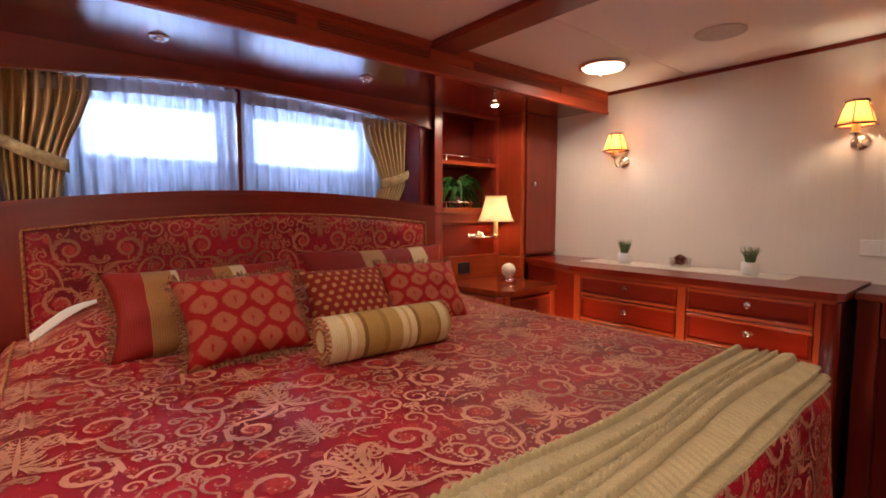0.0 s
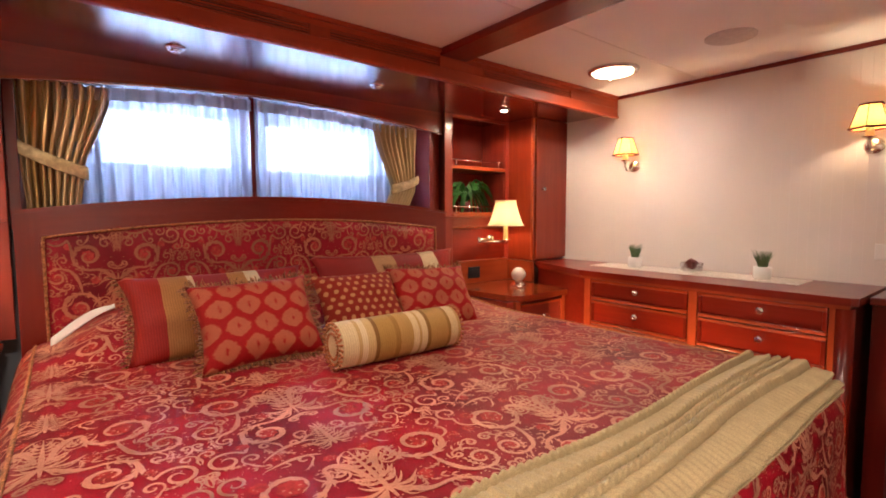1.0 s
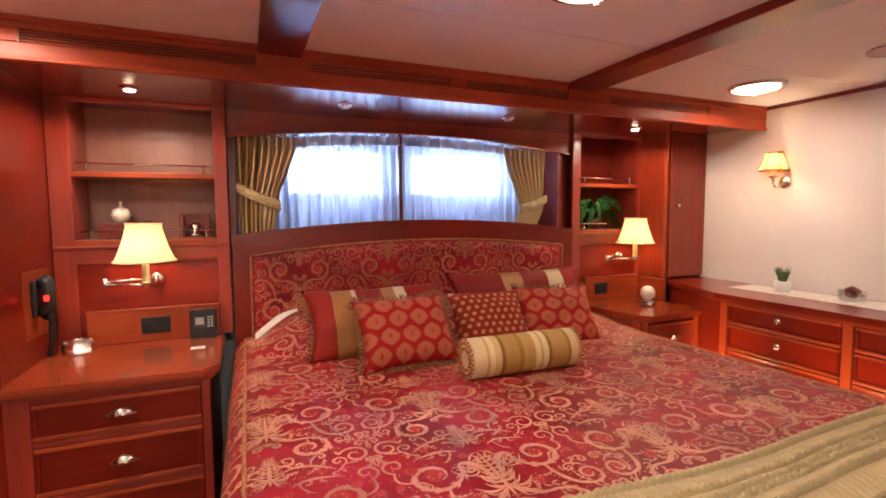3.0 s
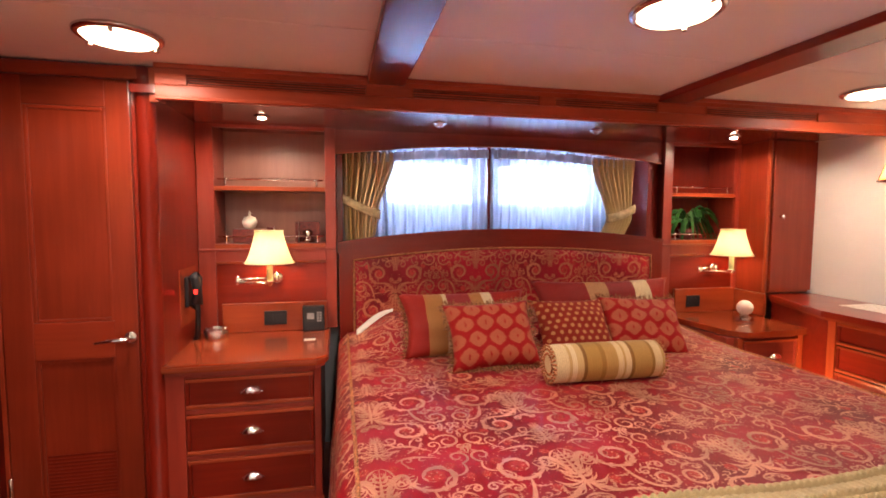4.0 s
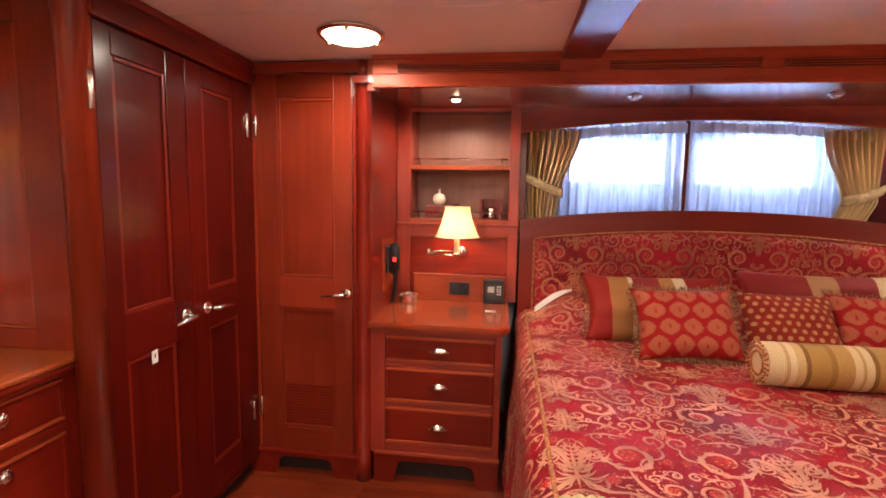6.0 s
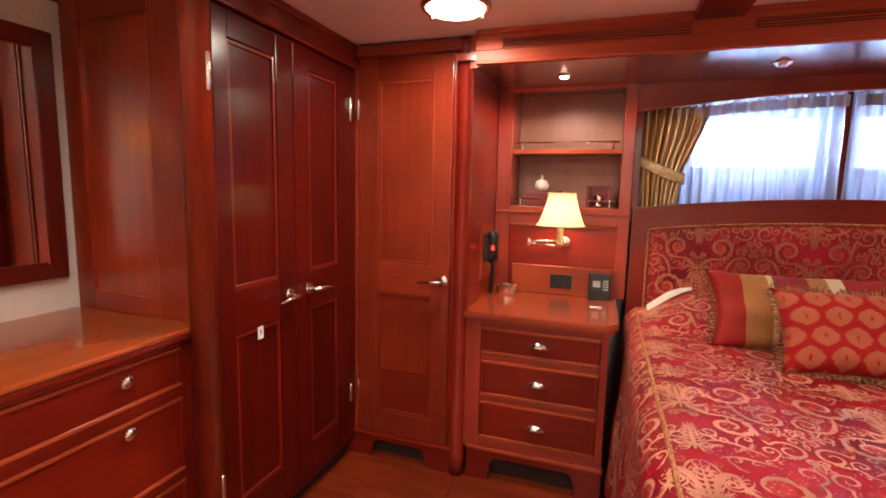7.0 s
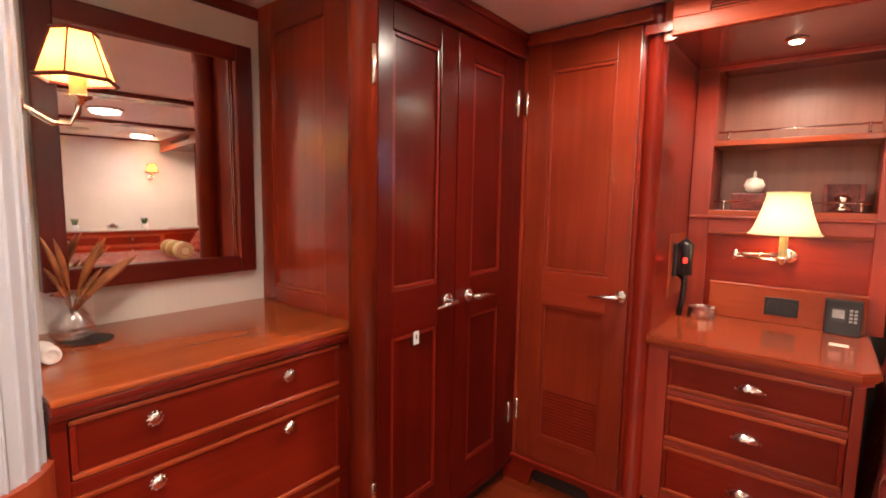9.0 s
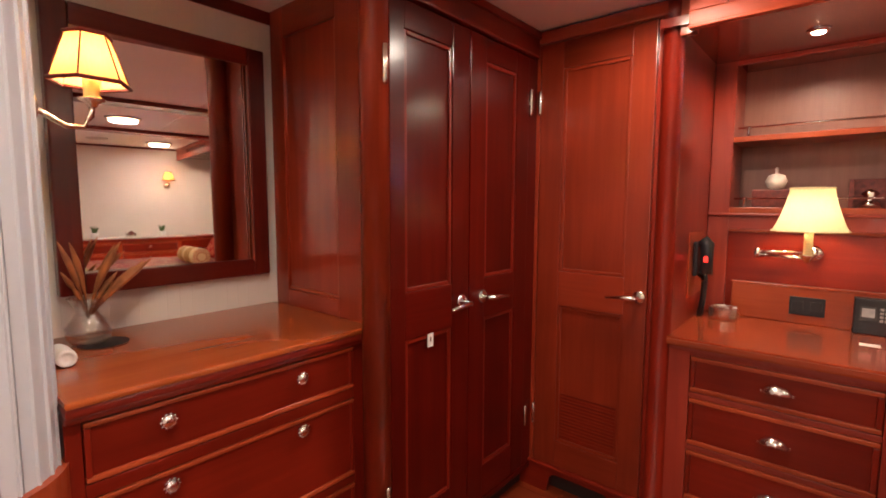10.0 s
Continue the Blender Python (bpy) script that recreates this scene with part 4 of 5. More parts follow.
for z0, z1, kz in ((0.700, 0.830, 0.786), (0.414, 0.663, 0.632), (0.132, 0.383, 0.345)):
    dr = part("drawer", box(LX - 0.018, LX - 0.006, 0.436, 1.101, z0 + 0.012, z1 - 0.012, 0.002), WY, n)
    for a in ((0.424, 1.113, z1 - 0.012, z1, TY), (0.424, 1.113, z0, z0 + 0.012, TY), (0.424, 0.436, z0 + 0.012, z1 - 0.012, WZ), (1.101, 1.113, z0 + 0.012, z1 - 0.012, WZ)):
        part("lip", box(LX - 0.02, LX + 0.001, *a[:4], 0.004), a[4], dr)
    for y in (0.577, 0.923):
        k = round_knob(dr, 0, 0, 0, True)
        k.matrix_basis = pose(LX - 0.006, y, kz, 0, 0, 90)
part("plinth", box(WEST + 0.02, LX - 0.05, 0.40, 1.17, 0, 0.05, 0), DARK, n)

# ---- mirror ----
n = thing("wall_mirror", "wall mirror in a broad dark mahogany frame", "mirror", (WEST, 0.82, 1.02))
mg = part("mirror_glass", box(-0.003, 0.003, -0.262, 0.262, 1.062, 1.773, 0), MIRROR, n, "clear mirror glass")
mg.matrix_basis = pose(WEST + 0.032, 0.8125, 0, 0, -0.35, -3.7)
FY0, FY1, FZ0, FZ1, FW = 0.495, 1.130, 1.010, 1.825, 0.062
for a, mm in (((FY0, FY0 + FW, FZ0, FZ1), MZ), ((FY1 - FW, FY1, FZ0, FZ1), MZ), ((FY0 + FW, FY1 - FW, FZ0, FZ0 + FW), MY), ((FY0 + FW, FY1 - FW, FZ1 - FW, FZ1), MY)):
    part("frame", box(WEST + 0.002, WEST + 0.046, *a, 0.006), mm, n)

# ---- headboard ----
def hb_top(x):
    return arch(x, 1.262, 1.330, 0.148, 2.146)


h = thing("headboard", "mahogany headboard with an arched top and damask padding", "headboard", (1.147, FACE, 0.0))
hx = [0.148 + (2.146 - 0.148) * i / 32 for i in range(33)]
px_ = [0.225 + (2.069 - 0.225) * i / 32 for i in range(33)]
part("back_board", prism([(0.148, 0.2)] + [(2.146, 0.2)] + [(x, hb_top(x) - 0.02) for x in reversed(hx)], "y", FACE + 0.012, FACE + 0.03), WX, h)
part("top_rail", prism([(x, hb_top(x) - 0.098) for x in px_] + [(x, hb_top(x)) for x in reversed(px_)], "y", FACE - 0.014, FACE + 0.02), WX, h)
part("top_cap", prism([(x, hb_top(x) - 0.004) for x in hx] + [(x, hb_top(x) + 0.010) for x in reversed(hx)], "y", FACE - 0.020, FACE + 0.03), WX, h)
part("stile", prism([(0.148, 0.2), (0.225, 0.2), (0.225, hb_top(0.225) - 0.004), (0.148, hb_top(0.148) - 0.004)], "y", FACE - 0.013, FACE + 0.02), WZ, h)
part("stile", prism([(2.069, 0.2), (2.146, 0.2), (2.146, hb_top(2.146) - 0.004), (2.069, hb_top(2.069) - 0.004)], "y", FACE - 0.013, FACE + 0.02), WZ, h)


def pad_y(x, z):
    e = min(x - 0.225, 2.069 - x, hb_top(x) - 0.098 - z)
    return FACE - 0.004 - 0.016 * smooth01(e / 0.05)


def pad(u, v):
    x = 0.225 + 1.844 * u
    z = 0.55 + (hb_top(x) - 0.098 - 0.55) * v
    return (x, pad_y(x, z), z)


padob = part("padding", grid(pad, 60, 24), CRIMSON, h, "crimson and gold damask padding", True)
edge = [(0.228, z) for z in [0.6 + 0.012 * i for i in range(48)] if z < hb_top(0.228) - 0.105]
edge += [(x, hb_top(x) - 0.101) for x in [0.228 + 0.012 * i for i in range(154)] if x < 2.066]
edge += [(2.066, z) for z in [1.14 - 0.012 * i for i in range(46)]]


def cord_path(points, r, pitch=0.016, amp=0.0016):
    """Two strands twisted round one another."""
    bm = bmesh.new()
    for k in range(2):
        out, s, last = [], 0.0, None
        for p in points:
            p = Vector(p)
            s += (p - last).length if last else 0
            last = p
            a = 2 * math.pi * s / pitch + math.pi * k
            out.append((p.x + amp * math.cos(a), p.y + amp * math.sin(a), p.z + amp * math.cos(a)))
        tube(out, r, 5, bm)
    return bm


part("cord", cord_path([(x, FACE - 0.014, z) for x, z in edge], 0.0040, 0.024, 0.0028), CORD, padob, "twisted gold and red cord", True)


# ---- woven scroll ornament, drawn as flat raised weave ----
def spiral(cx, cy, r, turns, way, start, n=34):
    out = []
    for i in range(n + 1):
        s = i / n
        rr = r * (1 - 0.80 * s ** 0.85)
        a = start + way * 2 * math.pi * turns * s
        out.append((cx + rr * math.cos(a), cy + rr * math.sin(a)))
    return out


def bend(a, b, c, d, n=16):
    out = []
    for i in range(n + 1):
        t = i / n
        k = 1 - t
        out.append(tuple(k ** 3 * p + 3 * k * k * t * q + 3 * k * t * t * r + t ** 3 * s for p, q, r, s in zip(a, b, c, d)))
    return out


def leafy(path, w, lobes, size, strokes):
    """Small curling lobes on both sides of a stem."""
    n = len(path)
    for k in range(lobes):
        i = int((k + 0.5) / lobes * (n - 1))
        (x, y), (x2, y2) = path[i], path[min(i + 1, n - 1)]
        a = math.atan2(y2 - y, x2 - x)
        g = size * (1 - 0.6 * k / lobes)
        for side in (-1, 1):
            e = a + side * 0.75
            f = a + side * 0.25
            m = (x + 0.6 * g * math.cos(e), y + 0.6 * g * math.sin(e))
            strokes.append((bend((x, y), m, m, (m[0] + 0.6 * g * math.cos(f), m[1] + 0.6 * g * math.sin(f)), 6), w * 0.5, w, 0.2 * w))


def ornament(rng):
    """One repeat, 0.66 wide and 0.62 high, mirrored about its middle: strokes, blossoms and seeds."""
    st, bl, seeds = [], [], []
    half = []
    s1 = spiral(0.185, 0.150, 0.098, 1.45, -1, radians(195))
    half.append((bend((0.012, 0.250), (0.03, 0.14), (0.06, 0.10), s1[0], 14), 0.010, 0.024, 0.012))
    half.append((s1, 0.012, 0.019, 0.005))
    bl.append((0.183, 0.150, 0.032))
    s2 = spiral(0.135, 0.435, 0.082, 1.5, 1, radians(250))
    half.append((bend((0.012, 0.300), (0.05, 0.33), (0.06, 0.36), s2[0], 14), 0.009, 0.022, 0.011))
    half.append((s2, 0.011, 0.018, 0.005))
    bl.append((0.135, 0.435, 0.028))
    s3 = spiral(0.272, 0.325, 0.052, 1.3, -1, radians(120))
    half.append((bend(s1[6], (0.17, 0.29), (0.20, 0.37), s3[0], 14), 0.006, 0.017, 0.008))
    half.append((s3, 0.010, 0.011, 0.005))
    bl.append((0.272, 0.325, 0.020))
    s4 = spiral(0.275, 0.545, 0.055, 1.35, 1, radians(200))
    half.append((bend(s2[5], (0.20, 0.36), (0.20, 0.50), s4[0], 12), 0.005, 0.016, 0.008))
    half.append((s4, 0.010, 0.011, 0.004))
    s5 = spiral(0.285, 0.045, 0.045, 1.2, -1, radians(80))
    half.append((bend(s1[12], (0.30, 0.16), (0.31, 0.12), s5[0], 12), 0.006, 0.010, 0.007))
    half.append((s5, 0.009, 0.010, 0.004))
    half.append((bend((0.06, 0.04), (0.10, 0.00), (0.16, 0.02), (0.21, 0.035), 12), 0.004, 0.013, 0.003))
    half.append((bend((0.03, 0.58), (0.08, 0.53), (0.16, 0.57), (0.20, 0.61), 12), 0.004, 0.013, 0.003))
    leafy(bend((0.01, 0.27), (0.05, 0.16), (0.10, 0.13), (0.10, 0.20)), 0.011, 4, 0.040, half)
    leafy(bend((0.19, 0.30), (0.23, 0.24), (0.27, 0.22), (0.31, 0.24)), 0.008, 4, 0.026, half)
    leafy(bend((0.22, 0.42), (0.26, 0.46), (0.29, 0.44), (0.32, 0.42)), 0.007, 4, 0.022, half)
    leafy(s1[1:22], 0.009, 8, 0.030, half)
    leafy(s2[1:22], 0.008, 8, 0.027, half)
    leafy(s3[1:14], 0.006, 4, 0.018, half)
    for x, y in ((0.05, 0.075), (0.30, 0.17), (0.22, 0.49)):
        bl.append((x, y, 0.017))
    for cx, cy, rr, tn, wy, a0 in ((0.065, 0.175, 0.030, 1.2, 1, 20), (0.300, 0.245, 0.026, 1.2, 1, 200), (0.055, 0.505, 0.032, 1.25, -1, 150), (0.215, 0.565, 0.030, 1.2, -1, 60), (0.245, 0.415, 0.028, 1.2, 1, 300), (0.105, 0.035, 0.026, 1.1, 1, 120), (0.305, 0.475, 0.024, 1.1, -1, 10)):
        sp_ = spiral(cx, cy, rr, tn, wy, radians(a0), 20)
        half.append((sp_, 0.005, 0.009, 0.004))
        e = radians(a0)
        half.append((bend((cx + 2.3 * rr * math.cos(e - 0.9 * wy), cy + 2.3 * rr * math.sin(e - 0.9 * wy)), (cx + 1.9 * rr * math.cos(e - 0.5 * wy), cy + 1.9 * rr * math.sin(e - 0.5 * wy)), (cx + 1.3 * rr * math.cos(e - 0.3 * wy), cy + 1.3 * rr * math.sin(e - 0.3 * wy)), sp_[0], 8), 0.002, 0.008, 0.005))
    leafy(bend((0.09, 0.33), (0.13, 0.31), (0.17, 0.33), (0.19, 0.38)), 0.008, 4, 0.026, half)
    leafy(bend((0.13, 0.05), (0.17, 0.03), (0.20, 0.00), (0.24, 0.01)), 0.007, 3, 0.022, half)
    # acanthus plumes on the middle line
    for y0, g in ((0.290, 0.90), (0.600, 0.62)):
        for a, gg, w in ((16, 0.120, 0.016), (58, 0.105, 0.015)):
            e, f = radians(a), radians(a - 60)
            p1 = (0.55 * gg * g * math.cos(e), y0 + 0.55 * gg * g * math.sin(e))
            p2 = (p1[0] + 0.55 * gg * g * math.cos(f), p1[1] + 0.55 * gg * g * math.sin(f))
            half.append((bend((0.004, y0), p1, p1, p2, 9), 0.005, w * g, 0.002))
            half.append((bend((0.012, y0 + 0.012 * g), (p1[0], p1[1] + 0.018 * g), (p1[0], p1[1] + 0.018 * g), (p2[0] - 0.02 * g, p2[1] + 0.026 * g), 9), 0.003, 0.007 * g, 0.002))
        for k in range(8):
            y = y0 - (0.010 + 0.0265 * k) * g
            e = (0.068 - 0.0060 * k) * g
            half.append((bend((0.0, y), (0.30 * e, y + 0.016 * g), (0.75 * e, y + 0.006 * g), (e, y - 0.034 * g), 8), 0.007 * g, 0.0125 * g, 0.002))
            half.append((bend((0.3 * e, y + 0.002 * g), (0.45 * e, y), (0.6 * e, y - 0.006 * g), (0.66 * e, y - 0.026 * g), 6), 0.002, 0.0055 * g, 0.0015))
        half.append((bend((0.0, y0 + 0.05 * g), (0.002, y0), (0.002, y0 - 0.10 * g), (0.0, y0 - 0.232 * g), 8), 0.006, 0.011, 0.002))
    # small sprays in the gaps
    for cx, cy, rr in ((0.030, 0.385, 0.020), (0.232, 0.275, 0.022), (0.225, 0.205, 0.018), (0.315, 0.400, 0.018), (0.030, 0.125, 0.020), (0.165, 0.515, 0.020), (0.315, 0.590, 0.018), (0.090, 0.545, 0.018)):
        way, a0 = rng.choice((-1, 1)), rng.uniform(0, 6.28)
        curl = spiral(cx, cy, rr, 1.15, way, a0, 18)
        half.append((curl, 0.005, 0.010, 0.004))
        tail = a0 - 1.2 * way
        half.append((bend((cx + 3.0 * rr * math.cos(tail), cy + 3.0 * rr * math.sin(tail)), (cx + 2.2 * rr * math.cos(tail + 0.5 * way), cy + 2.2 * rr * math.sin(tail + 0.5 * way)), (cx + 1.4 * rr * math.cos(a0 - 0.4 * way), cy + 1.4 * rr * math.sin(a0 - 0.4 * way)), curl[0], 9), 0.002, 0.010, 0.006))
    for _ in range(16):
        x, y, a = rng.uniform(0.03, 0.31), rng.uniform(0.02, 0.60), rng.uniform(0, 6.28)
        g = rng.uniform(0.045, 0.075)
        c_, s_ = math.cos(a), math.sin(a)
        stem = bend((x, y), (x + 0.4 * g * c_, y + 0.4 * g * s_), (x + g * (0.7 * c_ - 0.25 * s_), y + g * (0.7 * s_ + 0.25 * c_)), (x + g * (0.9 * c_ - 0.6 * s_), y + g * (0.9 * s_ + 0.6 * c_)), 12)
        half.append((stem, 0.003, 0.0055, 0.002))
        leafy(stem, 0.0045, 4, 0.015, half)
    for x, y in ((0.245, 0.10), (0.105, 0.30), (0.30, 0.47), (0.16, 0.60)):
        bl.append((x, y, 0.020))
    for _ in range(200):
        seeds.append((rng.uniform(0.0, 0.33), rng.uniform(0.0, 0.62), rng.uniform(0.0024, 0.0046), rng.uniform(0, 3.1)))
    return half, bl, seeds


TILE_U, TILE_V = 0.66, 0.62


def weave(parent, place, u0, u1, v0, v1, scale, inside, mat=None):
    """Lays the ornament over a surface: place(u, v) gives the point, lifted off the ground cloth."""
    half, bl, seeds = ornament(random.Random(5))
    gold, rose = bmesh.new(), bmesh.new()

    layer = [0]

    def strip(bm, pts, w0, w1, w2):
        layer[0] += 1
        n = len(pts) - 1
        prev = None
        for i, (u, v) in enumerate(pts):
            a, b = pts[max(i - 1, 0)], pts[min(i + 1, n)]
            dx, dy = b[0] - a[0], b[1] - a[1]
            k = math.hypot(dx, dy) or 1
            t = i / n
            w = (w0 + (w1 - w0) * t * 2 if t < 0.5 else w1 + (w2 - w1) * (t - 0.5) * 2) * 0.52 * scale
            nx, ny = -dy / k * w, dx / k * w
            if not (inside(u + nx, v + ny) and inside(u - nx, v - ny)):
                prev = None
                continue
            up = (layer[0] % 40) * 0.00006
            now = (bm.verts.new(place(u + nx, v + ny, up)), bm.verts.new(place(u - nx, v - ny, up)))
            if prev:
                bm.faces.new((prev[0], prev[1], now[1], now[0]))
            prev = now

    def blob(bm, u, v, r, squash=1.0, turn=0.0, petals=0):
        ring = []
        layer[0] += 1
        for k in range(14 if petals else 6):
            a = 2 * math.pi * k / (14 if petals else 6)
            rr = r * (1 + (0.22 if petals and k % 2 else 0))
            x, y = rr * math.cos(a), rr * squash * math.sin(a)
            p = (u + x * math.cos(turn) - y * math.sin(turn), v + x * math.sin(turn) + y * math.cos(turn))
            if not inside(*p):
                return
            ring.append(bm.verts.new(place(*p, (layer[0] % 40) * 0.00006)))
        bm.faces.new(ring)

    tu, tv = TILE_U * scale, TILE_V * scale
    i = math.floor(u0 / tu)
    while i * tu < u1:
        j = math.floor(v0 / tv)
        while j * tv < v1:
            for m in (1, -1):
                def at(p):
                    return (i * tu + tu / 2 + m * p[0] * scale, j * tv + p[1] * scale)
                for pts, w0, w1, w2 in half:
                    strip(gold, [at(p) for p in pts], w0, w1, w2)
                for x, y, r in bl:
                    blob(rose, *at((x, y)), r * scale, petals=1)
                    for k in range(6):
                        a = k * 1.047
                        blob(gold, *at((x + 0.62 * r * math.cos(a), y + 0.62 * r * math.sin(a))), 0.16 * r * scale, 0.5, a)
                for x, y, r, a in seeds:
                    blob(gold, *at((x, y)), r * scale, 0.55, a * m)
            j += 1
        i += 1
    for bm in (gold, rose):
        bmesh.ops.recalc_face_normals(bm, faces=bm.faces)
    tagged(part("scroll_weave", gold, mat or GOLDW, parent, "gold scrolling leaf weave"), kind="stuff")
    tagged(part("blossom_weave", rose, ROSE, parent, "rose blossom weave"), kind="stuff")


weave(padob, lambda u, v, up: (1.147 + u, pad_y(1.147 + u, v + 0.79) - 0.0012 - up, v + 0.79), -0.93, 0.93, -0.25, 0.55, 0.70,
      lambda u, v: abs(u) < 0.912 and v + 0.79 < hb_top(1.147 + u) - 0.108 and v + 0.79 > 0.56, GOLDH)

# ---- bed ----
BX0, BX1, BY0, BY1, BZ, BR = 0.235, 2.045, 0.685, FACE - 0.03, 0.765, 0.10


def bed_top(x, y):
    rise = 0.115 * smooth01((y - 2.03) / 0.36) * smooth01((x - 0.17) / 0.30) * smooth01((2.12 - x) / 0.30)
    soft = 0.010 * noise.noise((x * 2.1, y * 2.1, 0.3)) + 0.004 * noise.noise((x * 7, y * 7, 1.7))
    return BZ + rise + soft


def spread(u, v, lift=0.0):
    """The bedspread, unfolded: u from the left hem to the right one, v from the headboard (0) to the foot's hem."""
    x, y = u, BY1 - v
    cx, cy = max(BX0, min(BX1, x)), max(BY0, y)
    ex, ey = x - cx, y - cy
    d = math.hypot(ex, ey)
    z = bed_top(cx, cy)
    if d < 1e-6:
        return Vector((cx, cy, z + lift))
    nx, ny = ex / d, ey / d
    a = d / BR
    if a < math.pi / 2:
        out, drop = BR * math.sin(a), BR * (1 - math.cos(a))
        return Vector((cx + nx * (out + lift * math.sin(a)), cy + ny * (out + lift * math.sin(a)), z - drop + lift * math.cos(a)))
    rest = d - BR * math.pi / 2
    wave = 0.012 * math.sin((cx * ny - cy * nx + math.atan2(ny, nx) * 0.2) * 17) * smooth01(rest / 0.3)
    out = BR + 0.06 * rest + wave
    return Vector((cx + nx * (out + lift), cy + ny * (out + lift), z - BR - rest))


b = thing("bed", "wide bed under a crimson and gold damask bedspread", "bed", (1.14, 1.5, 0))
part("divan", box(0.24, 2.04, 0.69, FACE - 0.02, 0.0, 0.36, 0.02), WX, b)
part("mattress", box(0.20, 2.08, 0.655, FACE - 0.025, 0.36, 0.70, 0.05), WHITE, b)
U0, U1, V1 = BX0 - 0.76, BX1 + 0.76, BY1 - BY0 + 0.76
bs = part("bedspread", grid(lambda p, q: spread(U0 + (U1 - U0) * p, V1 * q), 150, 120), CRIMSON, b, "crimson damask bedspread with gold scrolls", True)
weave(bs, lambda u, v, up: spread(u, v, 0.0008 + up), U0, U1, 0, V1, 0.74, lambda u, v: U0 + 0.02 < u < U1 - 0.02 and 0.01 < v < V1 - 0.02)
for sgn, ux in ((-1, BX0 - 0.045), (1, BX1 + 0.045)):
    part("edge_cord", cord_path([spread(ux, 0.02 + 0.012 * i, 0.004) for i in range(int((V1 - 0.75) / 0.012))], 0.0036, 0.024, 0.0028), CORD, bs, "twisted gold and red cord", True)

# folded-back pillowcase showing white at the head of the bed
def slip(u, v):
    x = 0.235 + 0.20 * u
    z = bed_top(x + 0.02, 2.47) - 0.004 + 0.012 + 0.026 * v * (0.4 + math.sin(math.pi * min(1, u * 1.1)) * 0.6)
    return (x, 2.45 + 0.06 * u + 0.012 * v, z - 0.02 * (1 - u) * (1 - v))


sp = thing("sleeping_pillow", "white cotton pillowcase edge showing above the bedspread", "pillow", (0.33, 2.48, 0.83))
part("pillowcase", thick(grid(slip, 14, 5), 0.006), WHITE, sp, "", True)


# ---- cushions ----
def cushion_mesh(w, hgt, d, seed, n=26):
    bm = bmesh.new()
    rng = random.Random(seed)
    ox = rng.uniform(0, 50)

    def surf(side):
        def f(p, q):
            u, v = 2 * p - 1, 2 * q - 1
            pinch = 1 - 0.11 * (1 - abs(v) ** 2) * abs(u) ** 3
            pinch2 = 1 - 0.11 * (1 - abs(u) ** 2) * abs(v) ** 3
            t = max(0.0, (1 - abs(u) ** 2.6)) ** 0.55 * max(0.0, (1 - abs(v) ** 2.6)) ** 0.55
            wr = 0.017 * noise.noise((u * 2.2 + ox, v * 2.2, side)) * t
            return (u * w / 2 * pinch, side * (d / 2 * t) + wr, v * hgt / 2 * pinch2)
        return f

    for side in (-1, 1):
        grid(surf(side), n, n, bm)
    bmesh.ops.remove_doubles(bm, verts=bm.verts, dist=0.0004)
    return bm


def fringe_mesh(w, hgt, length, seed, sides="lrtb"):
    """Short looped threads round the seam."""
    rng = random.Random(seed)
    bm = bmesh.new()
    runs = []
    k = 0.0065
    for s in sides:
        n = int((hgt if s in "lr" else w) / k)
        for i in range(n):
            t = (i + 0.5) / n * 2 - 1
            pin = 1 - 0.11 * (1 - t * t)
            if s in "lr":
                sx = -1 if s == "l" else 1
                runs.append((sx * w / 2 * pin, t * hgt / 2, sx, 0))
            else:
                sz = 1 if s == "t" else -1
                runs.append((t * w / 2, sz * hgt / 2 * pin, 0, sz))
    for x, z, dx, dz in runs:
        L = length * rng.uniform(0.7, 1.15)
        jx, jy, jz = rng.uniform(-0.4, 0.4), rng.uniform(-0.7, 0.5), rng.uniform(-0.4, 0.4)
        p0 = Vector((x, 0, z))
        p1 = p0 + L * 0.6 * Vector((dx + jx * abs(dz), jy, dz + jz * abs(dx)))
        p2 = p1 + L * 0.5 * Vector((dx * 0.6 + jx, jy - 0.3, dz * 0.6 + jz - 0.35))
        tube([p0, p1, p2], [0.0028, 0.0024, 0.0010], 4, bm)
    return bm


def cushion(label, mat, w, hgt, d, m, seed, fringe="", cord=True):
    c = thing("cushion", label, "cushion", group="cushions on the bed", turn=m)
    part("cover", cushion_mesh(w, hgt, d, seed), mat, c, "", True)
    if fringe:
        part("fringe", fringe_mesh(w, hgt, 0.030, seed, fringe), FRINGE, c, "brown and gold thread fringe")
    return c


cushion("long red and gold banded cushion against the headboard", STRIPE2, 0.86, 0.33, 0.14, pose(1.60, 2.30, 0.905, -20, 0, 0), 1)
cushion("red cushion with gold stripes against the headboard", STRIPE, 0.66, 0.33, 0.15, pose(0.755, 2.13, 0.898, -32, 0, 3), 2, "lb")
cushion("red dotted silk cushion in the middle of the pile", DOTS, 0.38, 0.30, 0.13, pose(1.245, 1.99, 0.882, -36, 0, -2), 3)
cushion("red brocade cushion with gold ovals, beside the dotted one", OVALS, 0.42, 0.31, 0.14, pose(1.60, 1.965, 0.878, -34, 2, -6), 4, "t")
cushion("red brocade cushion with gold ovals and thread fringe", OVALS, 0.41, 0.31, 0.15, pose(0.80, 1.885, 0.895, -34, -1, 2), 5, "lrtb")
